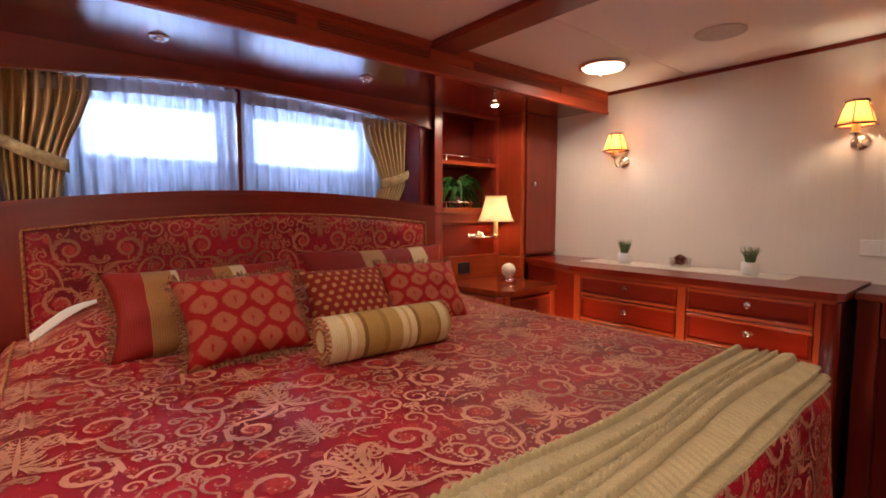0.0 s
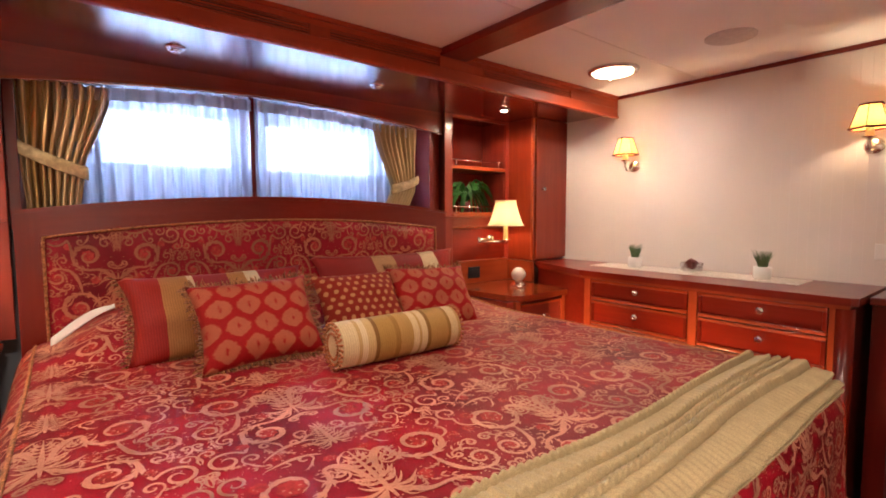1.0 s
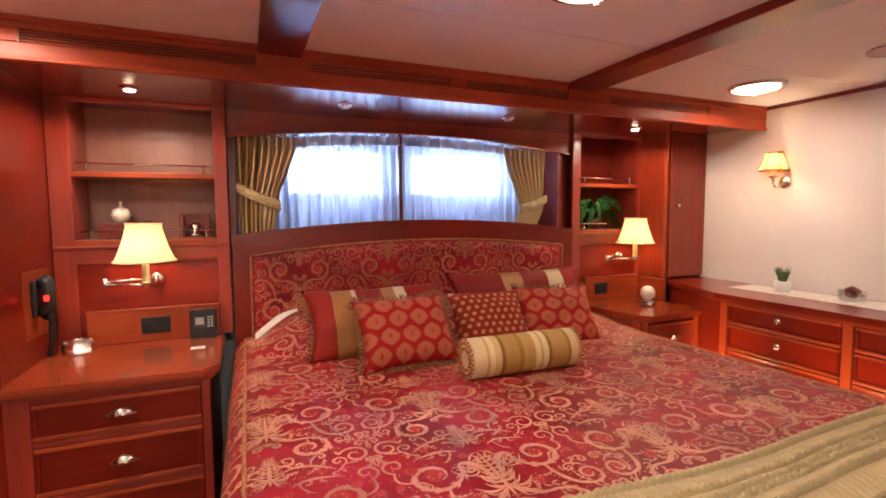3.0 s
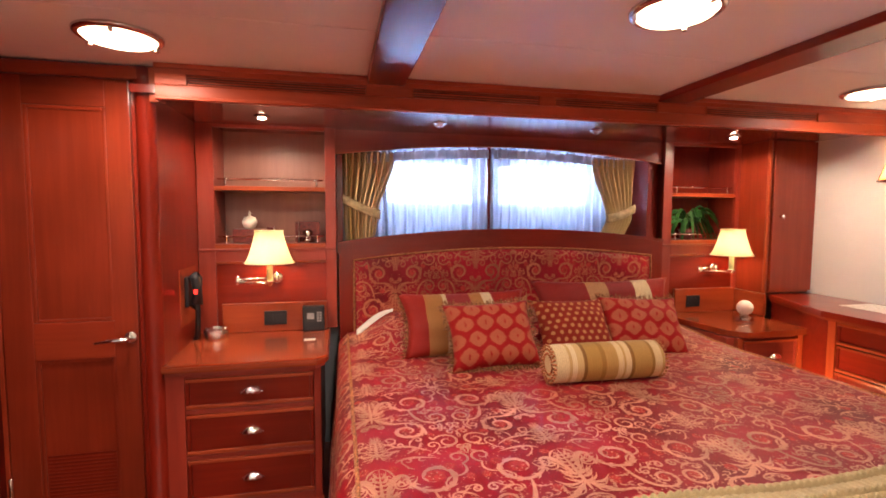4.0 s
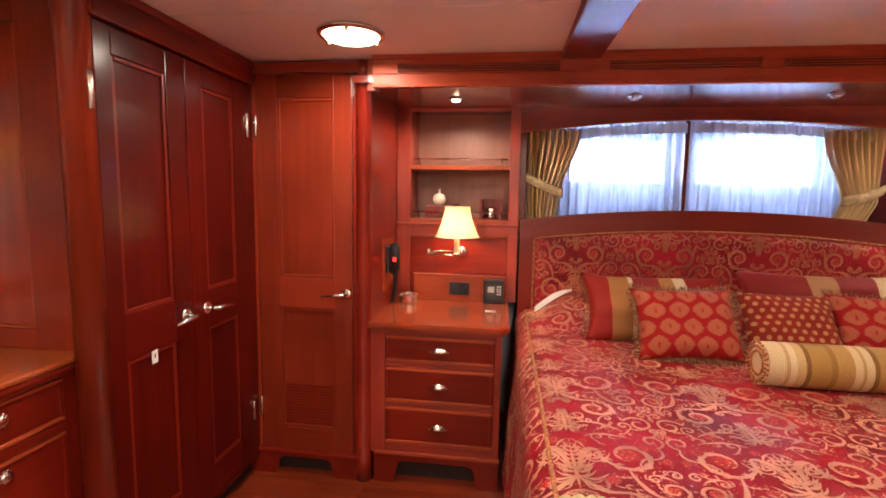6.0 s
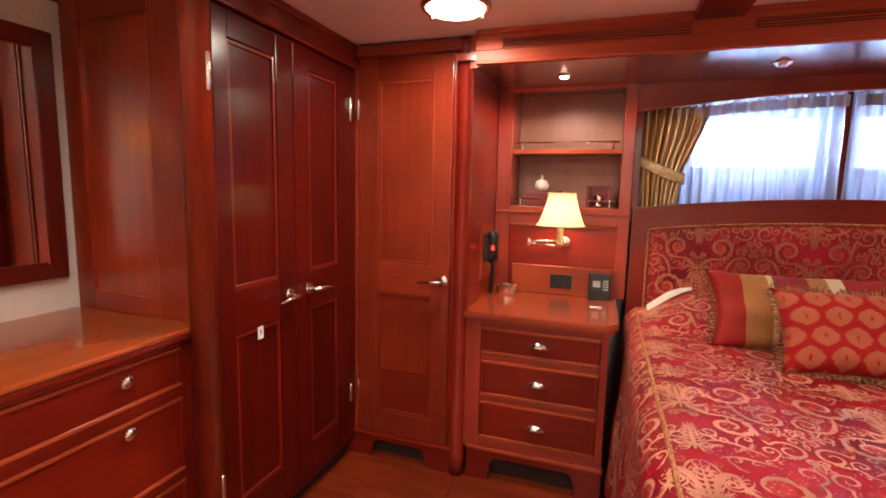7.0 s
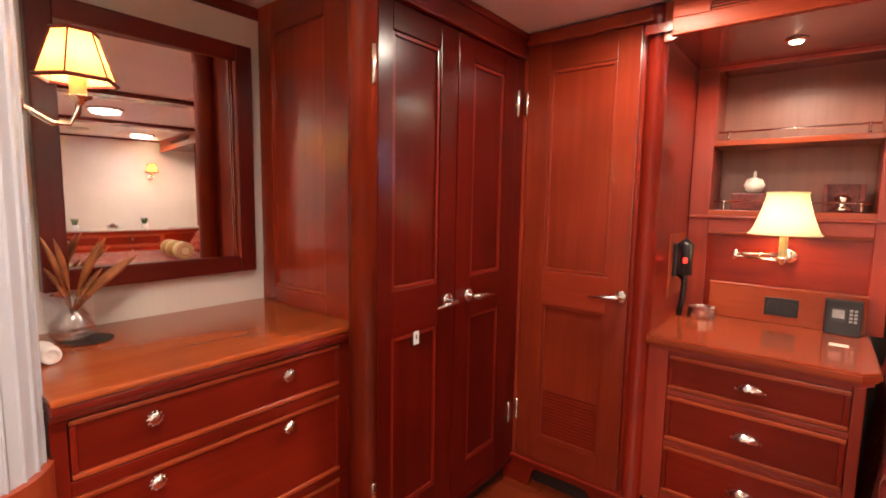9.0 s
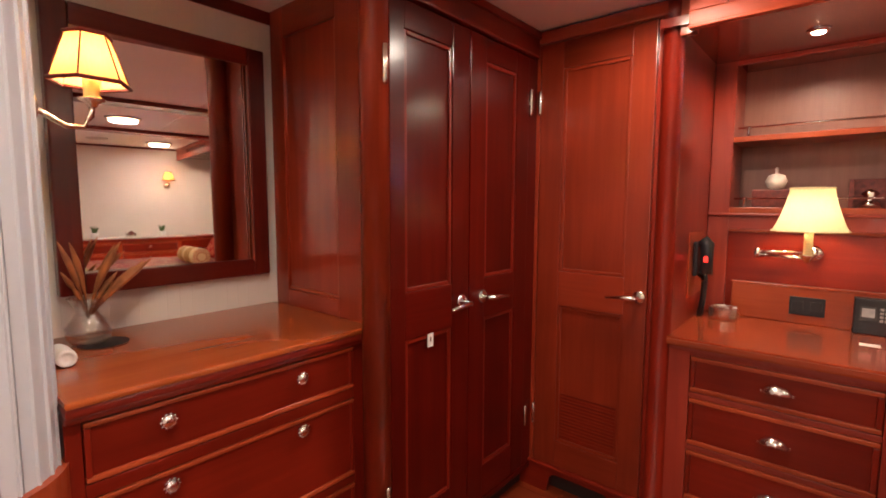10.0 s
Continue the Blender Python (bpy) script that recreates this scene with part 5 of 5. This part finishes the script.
bo = thing("bolster_cushion", "round bolster cushion with gold and cream bands", "bolster cushion", turn=pose(1.172, 1.605, BZ + 0.076, 0, 0, -1.5))
part("cover", lathe([(0.050, -0.232), (0.066, -0.229), (0.073, -0.222), (0.0745, -0.18), (0.075, 0.0), (0.0745, 0.18), (0.073, 0.222), (0.066, 0.229), (0.050, 0.232)], 40, axis="x"), BOLST, bo, "", True)
for s in (-1, 1):
    bm = bmesh.new()
    for k in range(26):
        a = 2 * math.pi * k / 26
        for r in (0.072, 0.058, 0.040):
            lathe([(0.002, -0.005), (0.006, 0), (0.002, 0.005)], 6, (s * 0.234, r * math.cos(a), r * math.sin(a)), "x", bm)
    part("end_braid", bm, CORD, bo, "gold braided end", True)

# ---- knitted throw across the foot ----
V_A, V_B = BY1 - 0.835, BY1 - 0.570


def throw(p, q):
    """p along the throw (across the bed), q across its ribs."""
    u = 0.10 + 1.985 * p
    wander = 0.045 * noise.noise((p * 4.0, q * 1.6, 4.2)) + 0.012 * math.sin(p * 8 + 3 * q)
    qq = q + wander * math.sin(math.pi * q) * 2.2
    v = V_A + (V_B - V_A) * q + 0.030 * math.sin(p * 3.0 + 0.6) * (1 - q) * smooth01((p - 0.2) * 2) - 0.012 * q * p
    ph = 7.5 * (qq + 0.045 * math.sin(12.0 * qq + 1.5 * p))
    saw = ph % 1.0
    rib = (0.25 + 0.75 * saw ** 0.6) * smooth01((1 - saw) / 0.16) * smooth01(saw / 0.05)
    cable = 0.5 + 0.5 * math.sin(2 * math.pi * (u / 0.021 + 0.9 * (ph % 1.0) * (1 if int(ph) % 2 else -1)))
    big = 0.5 + 0.5 * noise.noise((p * 3.2 + 9, q * 2.6, 2.0))
    edge = smooth01(q / 0.05) * smooth01((1 - q) / 0.05) * smooth01(p / 0.01) * smooth01((1 - p) / 0.02)
    lift = 0.005 + edge * (0.002 + 0.020 * rib + 0.008 * cable * rib + 0.020 * big)
    return spread(u, v, lift)


n = thing("throw_blanket", "beige cable-knit throw laid across the foot of the bed", "throw blanket", (1.1, 0.7, BZ))
part("knit", thick(grid(throw, 620, 130), 0.004), KNIT, n, "", True)


# ---- curtains ----
def sheer_panel(x0, x1, name):
    def f(p, q):
        x = x0 + (x1 - x0) * p
        z = 1.268 + (arch(x, 1.752, 1.822) - 1.268) * q
        k = (p * (x1 - x0)) / 0.056
        y = 2.690 + (0.024 * math.sin(2 * math.pi * k + 1.6 * noise.noise((k * 0.7, q * 1.5, x0)))) * (1 - 0.3 * q) + 0.006 * noise.noise((x * 9, z * 5, 3))
        return (x, y, z)
    c = thing("sheer_curtain", "white sheer pleated curtain in front of the bright window", "sheer curtain", ((x0 + x1) / 2, 2.69, 1.268), "sheer curtains")
    part("cloth", grid(f, 170, 12), SHEER, c, "", True)
    part("heading", thick(grid(lambda p, q: (x0 + (x1 - x0) * p, 2.660 + 0.014 * abs(math.sin(p * (x1 - x0) / 0.062 * math.pi)) ** 6, arch(x0 + (x1 - x0) * p, 1.752, 1.822) - 0.014 - 0.052 * q), 200, 2), 0.002), HEADING, c, "pleated heading tape")


sheer_panel(0.30, 1.026, "left")
sheer_panel(1.056, 1.93, "right")


def drape(xt0, xt1, xm0, xm1, xb0, xb1, ztie, side):
    """A pleated curtain gathered by a tie-back. side -1: tied to the left."""
    def f(p, q):
        z = 1.266 + (1.772 - 1.266) * q
        if z > ztie:
            s = smooth01((z - ztie) / (1.772 - ztie)) ** 0.8
            a, b_ = xm0 + (xt0 - xm0) * s, xm1 + (xt1 - xm1) * s
        else:
            s = smooth01((ztie - z) / (ztie - 1.266))
            a, b_ = xm0 + (xb0 - xm0) * s, xm1 + (xb1 - xm1) * s
        amp = 0.023 + 0.009 * noise.noise((p * 6, 0.2, 7))
        y = 2.662 + amp * math.sin(2 * math.pi * 8.5 * p + 1.6 * noise.noise((p * 4, z * 3, 1 + side))) - 0.006 * smooth01(1 - abs(z - ztie) / 0.05)
        return (a + (b_ - a) * p + 0.0015 * math.sin(2 * math.pi * 8 * p * 2), y, z)
    c = thing("curtain", "striped gold silk curtain held by a tie-back", "curtain", ((xb0 + xb1) / 2, 2.655, 1.266), "window curtains")
    part("cloth", thick(grid(f, 120, 26), 0.0015), DRAPE, c, "", True)
    zl, zr = (ztie + 0.085, ztie - 0.012) if side < 0 else (ztie - 0.005, ztie + 0.06)

    def t(p, q):
        x = xm0 - 0.012 + (xm1 - xm0 + 0.024) * p
        z = zl + (zr - zl) * p + 0.052 * (q - 0.5) - 0.008 * math.sin(math.pi * p)
        return (x, 2.634 - 0.012 * math.sin(math.pi * p) + 0.004 * math.cos(6 * q), z)
    part("tie_back", thick(grid(t, 20, 6), 0.003), CREAMCLOTH, c, "cream patterned tie-back", True)


CREAMCLOTH = cloth("cream_figured_cloth", (0.46, 0.36, 0.20), 0.35, 40.0, 0.6)
drape(0.172, 0.468, 0.176, 0.368, 0.185, 0.350, 1.430, -1)
drape(1.700, 2.000, 1.815, 1.985, 1.770, 1.935, 1.405, 1)


# ---- swing-arm lamps over the bedside tops ----
def swing_lamp():
    e = thing("swing_arm_lamp", "chrome swing-arm wall lamp with a lit ivory shade", "wall lamp", group="bedside wall lamps", turn=pose(-0.187, 2.40, 1.085))
    part("wall_plate", lathe([(0.030, 0.170), (0.030, 0.158), (0.024, 0.152), (0.012, 0.150)], 24, (0.014, 0, 0), "y"), CHROME, e, "", True)
    part("knuckle", lathe([(0.010, -0.018), (0.012, -0.010), (0.012, 0.014), (0.007, 0.02)], 16, (0.014, 0.140, 0)), CHROME, e, "", True)
    part("arm", tube([(0.014, 0.140, 0.004), (-0.165, 0.075, 0.004)], 0.0065), CHROME, e, "", True)
    part("elbow", lathe([(0.006, -0.022), (0.011, -0.018), (0.011, 0.016), (0.006, 0.020)], 16, (-0.165, 0.075, 0.0)), CHROME, e, "", True)
    part("arm", tube([(-0.165, 0.075, -0.008), (0.0, 0.0, -0.008)], 0.0065), CHROME, e, "", True)
    part("cup", lathe([(0.010, -0.022), (0.014, -0.012), (0.026, 0.002), (0.028, 0.006), (0.012, 0.008)], 20), CHROME, e, "", True)
    part("candle_sleeve", lathe([(0.014, 0.006), (0.014, 0.10), (0.010, 0.104)], 18), SHADE, e, "ivory candle sleeve", True)

    def cone(p, q):
        a = 2 * math.pi * p
        s = 1 - q
        r = 0.066 + 0.046 * s ** 1.3 + (0.005 * s ** 8)
        r *= 1 - 0.012 * abs(math.sin(4 * a))
        return (r * math.cos(a), r * math.sin(a), 0.094 + 0.158 * q)
    sh = part("shade", grid(cone, 48, 14), SHADE, e, "ivory pleated cloth shade", True)
    part("top_trim", tube([(0.0665 * math.cos(a), 0.0665 * math.sin(a), 0.252) for a in [2 * math.pi * k / 32 for k in range(33)]], 0.0035, 6), SHADE, sh, "", True)
    part("bottom_trim", tube([(0.117 * math.cos(a), 0.117 * math.sin(a), 0.095) for a in [2 * math.pi * k / 40 for k in range(41)]], 0.0030, 6), SHADE, sh, "", True)
    return e


sl = swing_lamp()
copy_thing(sl, pose(2.517, 2.40, 1.085))
for x in (-0.187, 2.517):
    lamp("lamp_bulb", "POINT", pose(x, 2.40, 1.085 + 0.150), BULB, (1.0, 0.78, 0.48), 0.022)


# ---- panelled sconces ----
def sconce():
    """Its own space: the wall behind it at y = 0, it reaches out to -y."""
    e = thing("sconce", "nickel wall sconce with a panelled amber shade, lit", "wall sconce", group="wall sconces", turn=pose(EAST, 1.826, 1.540, 0, 0, 90))
    part("wall_plate", lathe([(0.036, 0.0), (0.036, -0.008), (0.024, -0.014), (0.010, -0.018)], 28, (0, 0, 0), "y"), NICKEL, e, "", True)
    part("arm", tube([(0, -0.012, 0), (0, -0.030, -0.012), (0, -0.060, -0.030), (0, -0.090, -0.028), (0, -0.105, -0.005), (0, -0.108, 0.022)], [0.006, 0.006, 0.0055, 0.0055, 0.006, 0.006], 12), NICKEL, e, "", True)
    part("cup", lathe([(0.008, 0.014), (0.012, 0.022), (0.024, 0.028), (0.025, 0.032), (0.012, 0.034)], 22, (0, -0.108, 0)), NICKEL, e, "", True)
    part("candle_sleeve", lathe([(0.015, 0.033), (0.015, 0.080), (0.010, 0.083)], 18, (0, -0.108, 0)), SHADE, e, "", True)

    def side(p, q):
        a = 2 * math.pi * p + math.pi / 6
        r = 0.040 + 0.032 * (1 - q)
        sect = (p * 6) % 1.0
        r *= math.cos(math.pi / 6) / math.cos((sect - 0.5) * math.pi / 3)
        return (r * math.cos(a), -0.108 + r * math.sin(a), 0.062 + 0.098 * q)
    sh = part("shade", grid(side, 48, 6), AMBER, e, "amber panelled cloth shade")
    ring = lambda r, z: [(r * math.cos(a), -0.108 + r * math.sin(a), z) for a in [2 * math.pi * k / 6 + math.pi / 6 for k in range(7)]]
    part("top_trim", tube(ring(0.0415, 0.161), 0.0040, 6), MAROON, sh, "maroon braid", True)
    part("bottom_trim", tube(ring(0.0735, 0.063), 0.0046, 6), MAROON, sh, "maroon braid", True)
    for k in range(6):
        a = 2 * math.pi * k / 6 + math.pi / 6
        part("rib", tube([(0.0725 * math.cos(a), -0.108 + 0.0725 * math.sin(a), 0.064), (0.0407 * math.cos(a), -0.108 + 0.0407 * math.sin(a), 0.160)], 0.0018, 5), MAROON, sh)
    return e


MAROON = cloth("maroon_braid", (0.10, 0.012, 0.010), 0.3, 80.0)
s1 = sconce()
ps = [pose(EAST, 1.826, 1.540, 0, 0, -90), pose(EAST, 0.722, 1.540, 0, 0, -90), pose(-1.32, PY + PR - 0.002, 1.462, 0, 0, 180)]
s1.matrix_basis = ps[0]
for m in ps[1:]:
    copy_thing(s1, m)
for m in ps:
    lamp("sconce_bulb", "POINT", m @ pose(0, -0.108, 0.105), SCONCE, (1.0, 0.78, 0.50), 0.018)

# ---- things on the bedside tops ----
n = thing("wall_outlet", "black double outlet plate on the splash board", "outlet", (-0.182, FACE - 0.022, 0.872))
part("plate", box(-0.240, -0.126, FACE - 0.028, FACE - 0.022, 0.836, 0.910, 0.003), BLACK, n)
for x in (-0.212, -0.154):
    part("socket", box(x - 0.018, x + 0.018, FACE - 0.030, FACE - 0.027, 0.853, 0.893, 0.002), BLACK, n)
n = thing("wall_outlet", "black outlet plate on the splash board", "outlet", (2.37, FACE - 0.022, 0.872))
part("plate", box(2.325, 2.425, FACE - 0.028, FACE - 0.022, 0.836, 0.910, 0.003), BLACK, n)
part("socket", box(2.345, 2.405, FACE - 0.030, FACE - 0.027, 0.853, 0.893, 0.002), BLACK, n)
n = thing("desk_clock", "black framed digital clock standing on the bedside unit", "clock", (0.012, 2.50, NZ))
part("case", box(-0.043, 0.068, 2.505, 2.545, NZ, 0.934, 0.004), BLACK, n)
scr = part("display", box(-0.026, 0.022, 2.503, 2.506, 0.852, 0.904, 0.001), CLOCKF, n, "grey display")
part("readout", box(-0.020, 0.016, 2.5018, 2.5035, 0.866, 0.898, 0.0005), SILVERP, scr)
for k in range(4):
    for x in (0.030, 0.044):
        part("button", box(x, x + 0.010, 2.5025, 2.506, 0.852 + 0.014 * k, 0.861 + 0.014 * k, 0.001), SILVERP, n)
n = thing("ashtray", "clear cut-glass ashtray on the bedside unit", "ashtray", (-0.465, 2.46, NZ))
part("bowl", lathe([(0.046, NZ), (0.057, NZ + 0.006), (0.060, NZ + 0.048), (0.051, NZ + 0.048), (0.046, NZ + 0.014), (0.004, NZ + 0.011)], 12, (-0.455, 2.46, 0)), CUTGLASS, n)
n = thing("note_card", "small white card on the bedside unit", "card", (0.0, 2.33, NZ))
part("card", box(-0.025, 0.030, 2.315, 2.355, NZ, NZ + 0.0012, 0), WHITEP, n).matrix_basis = pose(0, 0, 0)
n = thing("wall_phone", "black handset with a red light in a recessed wall cradle", "telephone", (-0.557, 2.40, 0.95))
part("back_plate", box(-0.557, -0.553, 2.26, 2.51, 0.90, 1.165, 0.002), TY, n)
part("cradle", box(-0.553, -0.535, 2.315, 2.375, 0.985, 1.125, 0.006), BLACK, n)
part("handset", tube([(-0.525, 2.345, 1.135), (-0.508, 2.345, 1.115), (-0.505, 2.345, 1.06), (-0.508, 2.345, 1.00), (-0.525, 2.345, 0.98)], [0.022, 0.027, 0.021, 0.027, 0.022], 12), BLACK, n, "", True)
part("second_unit", box(-0.553, -0.530, 2.395, 2.455, 1.03, 1.125, 0.008), BLACK, n)
part("cord", tube([(-0.53, 2.42, 1.03), (-0.525, 2.42, 0.95), (-0.53, 2.425, 0.87), (-0.54, 2.43, NZ + 0.004)], 0.012, 8), BLACK, n, "", True)
part("light", box(-0.514, -0.498, 2.316, 2.324, 1.045, 1.068, 0.003), LED, n, "red indicator light")
n = thing("round_clock", "round pale stone clock on a glass foot, bedside", "clock", (2.50, 2.27, NZ))
part("foot", lathe([(0.050, NZ), (0.054, NZ + 0.010), (0.040, NZ + 0.026), (0.030, NZ + 0.034), (0.004, NZ + 0.036)], 28, (2.50, 2.27, 0)), CUTGLASS, n, "clear glass foot", True)
bm = bmesh.new()
bmesh.ops.create_uvsphere(bm, u_segments=28, v_segments=16, radius=0.044)
bmesh.ops.translate(bm, verts=bm.verts, vec=(2.50, 2.27, NZ + 0.077))
part("ball", bm, STONE, n, "", True)

# ---- shelf things ----
SZ = 1.265
n = thing("glass_dome", "small glass dome with a pale ball on a dark stand", "ornament", (-0.33, 2.68, SZ))
part("stand", box(-0.405, -0.245, 2.64, 2.75, SZ, SZ + 0.075, 0.004), BERRY, n, "dark wooden stand")
part("ball", lathe([(0.004, SZ + 0.072), (0.030, SZ + 0.085), (0.040, SZ + 0.110), (0.030, SZ + 0.136), (0.006, SZ + 0.146), (0.007, SZ + 0.165), (0.003, SZ + 0.172)], 22, (-0.325, 2.69, 0)), STONE, n, "", True)
part("block", box(-0.235, -0.200, 2.66, 2.73, SZ, SZ + 0.085, 0.003), BERRY, n)
n = thing("display_box", "dark framed box with silver ornament on the shelf", "ornament", (0.0, 2.70, SZ))
part("back", box(-0.085, 0.045, 2.72, 2.735, SZ, SZ + 0.115, 0.003), BERRY, n)
for x in (-0.085, 0.030):
    part("side", box(x, x + 0.016, 2.65, 2.72, SZ, SZ + 0.112, 0.002), BERRY, n)
part("ornament", lathe([(0.036, SZ + 0.002), (0.030, SZ + 0.02), (0.010, SZ + 0.035), (0.030, SZ + 0.055), (0.008, SZ + 0.075)], 14, (-0.020, 2.685, 0)), CHROME, n, "", True)

# fern in the shelf
n = thing("potted_fern", "green fern with drooping fronds on the shelf", "plant", (2.40, 2.68, SZ))
part("pot", lathe([(0.035, SZ), (0.045, SZ + 0.07), (0.038, SZ + 0.07), (0.03, SZ + 0.01)], 20, (2.40, 2.665, 0)), BERRY, n, "dark pot", True)
rng = random.Random(11)
for k in range(30):
    a = rng.uniform(0, 2 * math.pi)
    L = rng.uniform(0.14, 0.25)
    top = rng.uniform(0.16, 0.30)
    base = Vector((2.40, 2.66, SZ + 0.065))
    way = Vector((math.cos(a) * 1.0, -abs(math.sin(a)) * 0.25 - 0.02, 0))
    mid = base + way * L * 0.5 + Vector((0, 0, top))
    tip = base + way * L + Vector((0, 0, top * rng.uniform(-0.6, 0.4)))
    pts = [base.lerp(mid, t).lerp(mid.lerp(tip, t), t) for t in [i / 9 for i in range(10)]]
    bm = bmesh.new()
    side = Vector((-way.y, way.x, 0)).normalized()
    prev = None
    for i, p in enumerate(pts):
        w = 0.026 * math.sin(math.pi * min(1, (i + 0.8) / 10.2)) * (1.0 if i % 2 else 0.72)
        row = (bm.verts.new(p - side * w - Vector((0, 0, w * 0.5))), bm.verts.new(p), bm.verts.new(p + side * w - Vector((0, 0, w * 0.5))))
        if prev:
            bm.faces.new((prev[0], prev[1], row[1], row[0]))
            bm.faces.new((prev[1], prev[2], row[2], row[1]))
        prev = row
    part("frond", bm, LEAF, n)

# ---- things on the long dresser ----
n = thing("table_runner", "white lace runner along the dresser top", "table runner", (2.88, 1.42, RZ))
hem = [(2.782 + 0.012 * abs(math.sin(k * 0.79)), 0.90 + 1.05 * k / 60) for k in range(61)] + [(3.005, 1.95 - 1.05 * k / 60) for k in range(61)]
part("lace", prism(hem, "z", RZ, RZ + 0.003), LACE, n)


def tuft_pot(x, y):
    e = thing("potted_grass", "small white pot with a spiky green grass tuft", "potted plant", group="small potted plants", turn=pose(x, y, RZ + 0.003))
    part("pot", lathe([(0.030, 0.0), (0.036, 0.004), (0.037, 0.058), (0.034, 0.060), (0.031, 0.050), (0.004, 0.048)], 24), WHITEP, e, "white ceramic pot", True)
    rng = random.Random(3)
    bm = bmesh.new()
    for k in range(110):
        a, lean = rng.uniform(0, 6.28), rng.uniform(0.03, 0.50)
        L = rng.uniform(0.05, 0.095)
        p0 = Vector((0.016 * math.cos(a), 0.016 * math.sin(a), 0.048))
        p1 = p0 + Vector((math.cos(a) * lean * 0.5, math.sin(a) * lean * 0.5, 1)) * L * 0.55
        p2 = p1 + Vector((math.cos(a) * lean, math.sin(a) * lean, 0.8)) * L * 0.5
        tube([p0, p1, p2], [0.0016, 0.0013, 0.0005], 4, bm)
    part("grass", bm, TUFT, e, "spiky green blades")
    return e


tp = tuft_pot(2.885, 1.715)
copy_thing(tp, pose(2.875, 1.066, RZ + 0.003, 0, 0, 140))
n = thing("glass_dish", "clear glass dish with dark red potpourri on the runner", "dish", (2.92, 1.41, RZ))
part("dish", lathe([(0.045, RZ + 0.003), (0.056, RZ + 0.006), (0.060, RZ + 0.052), (0.057, RZ + 0.052), (0.052, RZ + 0.012), (0.004, RZ + 0.010)], 8, (2.92, 1.41, 0)), VASEGLASS, n)
bm = bmesh.new()
rng = random.Random(8)
for k in range(40):
    a, r = rng.uniform(0, 6.28), rng.uniform(0, 0.040)
    lathe([(0.003, -0.010), (0.011, -0.004), (0.012, 0.004), (0.003, 0.010)], 6, (2.92 + r * math.cos(a), 1.41 + r * math.sin(a), RZ + 0.022 + rng.uniform(0, 0.042)), "z", bm)
part("potpourri", bm, BERRY, n, "dark red dried petals", True)
n = thing("wall_switch", "white double switch plate on the cream wall", "switch", (EAST, 0.66, 1.05))
part("plate", box(EAST - 0.010, EAST, 0.56, 0.70, 1.050, 1.118, 0.004), WHITEP, n)
for y in (0.585, 0.635):
    part("rocker", box(EAST - 0.014, EAST - 0.009, y, y + 0.036, 1.064, 1.104, 0.002), WHITEP, n)

# ---- things on the low dresser ----
n = thing("glass_vase", "clear glass vase with dried brown pods on a dark mat", "vase", (-1.65, 0.535, LZ))
part("mat", lathe([(0.058, LZ), (0.059, LZ + 0.003), (0.002, LZ + 0.004)], 24, (-1.62, 0.56, 0)), BLACK, n, "dark woven mat")
part("glass", lathe([(0.040, LZ + 0.004), (0.052, LZ + 0.020), (0.055, LZ + 0.050), (0.034, LZ + 0.076), (0.026, LZ + 0.092), (0.045, LZ + 0.128), (0.042, LZ + 0.128), (0.023, LZ + 0.093), (0.031, LZ + 0.075), (0.050, LZ + 0.050), (0.046, LZ + 0.022), (0.004, LZ + 0.016)], 28, (-1.65, 0.535, 0)), VASEGLASS, n, "clear glass", True)
rng = random.Random(21)
for k in range(11):
    a = rng.uniform(-0.8, 1.9)
    lean = rng.uniform(0.15, 0.95)
    L = rng.uniform(0.13, 0.22)
    p0 = Vector((-1.65, 0.535, LZ + 0.07))
    wv = Vector((0.25 * math.cos(a * 2), lean * (1 if rng.random() < 0.7 else -0.25), 1)).normalized()
    bendv = Vector((0, 0.03 * (1 if wv.y > 0 else -1), 0))
    pts = [p0 + wv * L * t + bendv * t * t for t in (0, 0.35, 0.55, 0.75, 0.92, 1.0)]
    part("pod", tube(pts, [0.002, 0.003, 0.007, 0.008, 0.004, 0.001], 8), POD, n, "", True)
n = thing("rolled_towel", "small white rolled towel on the dresser", "towel", (-1.52, 0.465, LZ))
part("roll", lathe([(0.010, -0.05), (0.018, -0.046), (0.021, -0.02), (0.021, 0.04), (0.020, 0.049), (0.014, 0.050), (0.012, 0.047), (0.004, 0.048)], 20, (-1.50, 0.447, LZ + 0.021), "x"), WHITE, n, "", True)
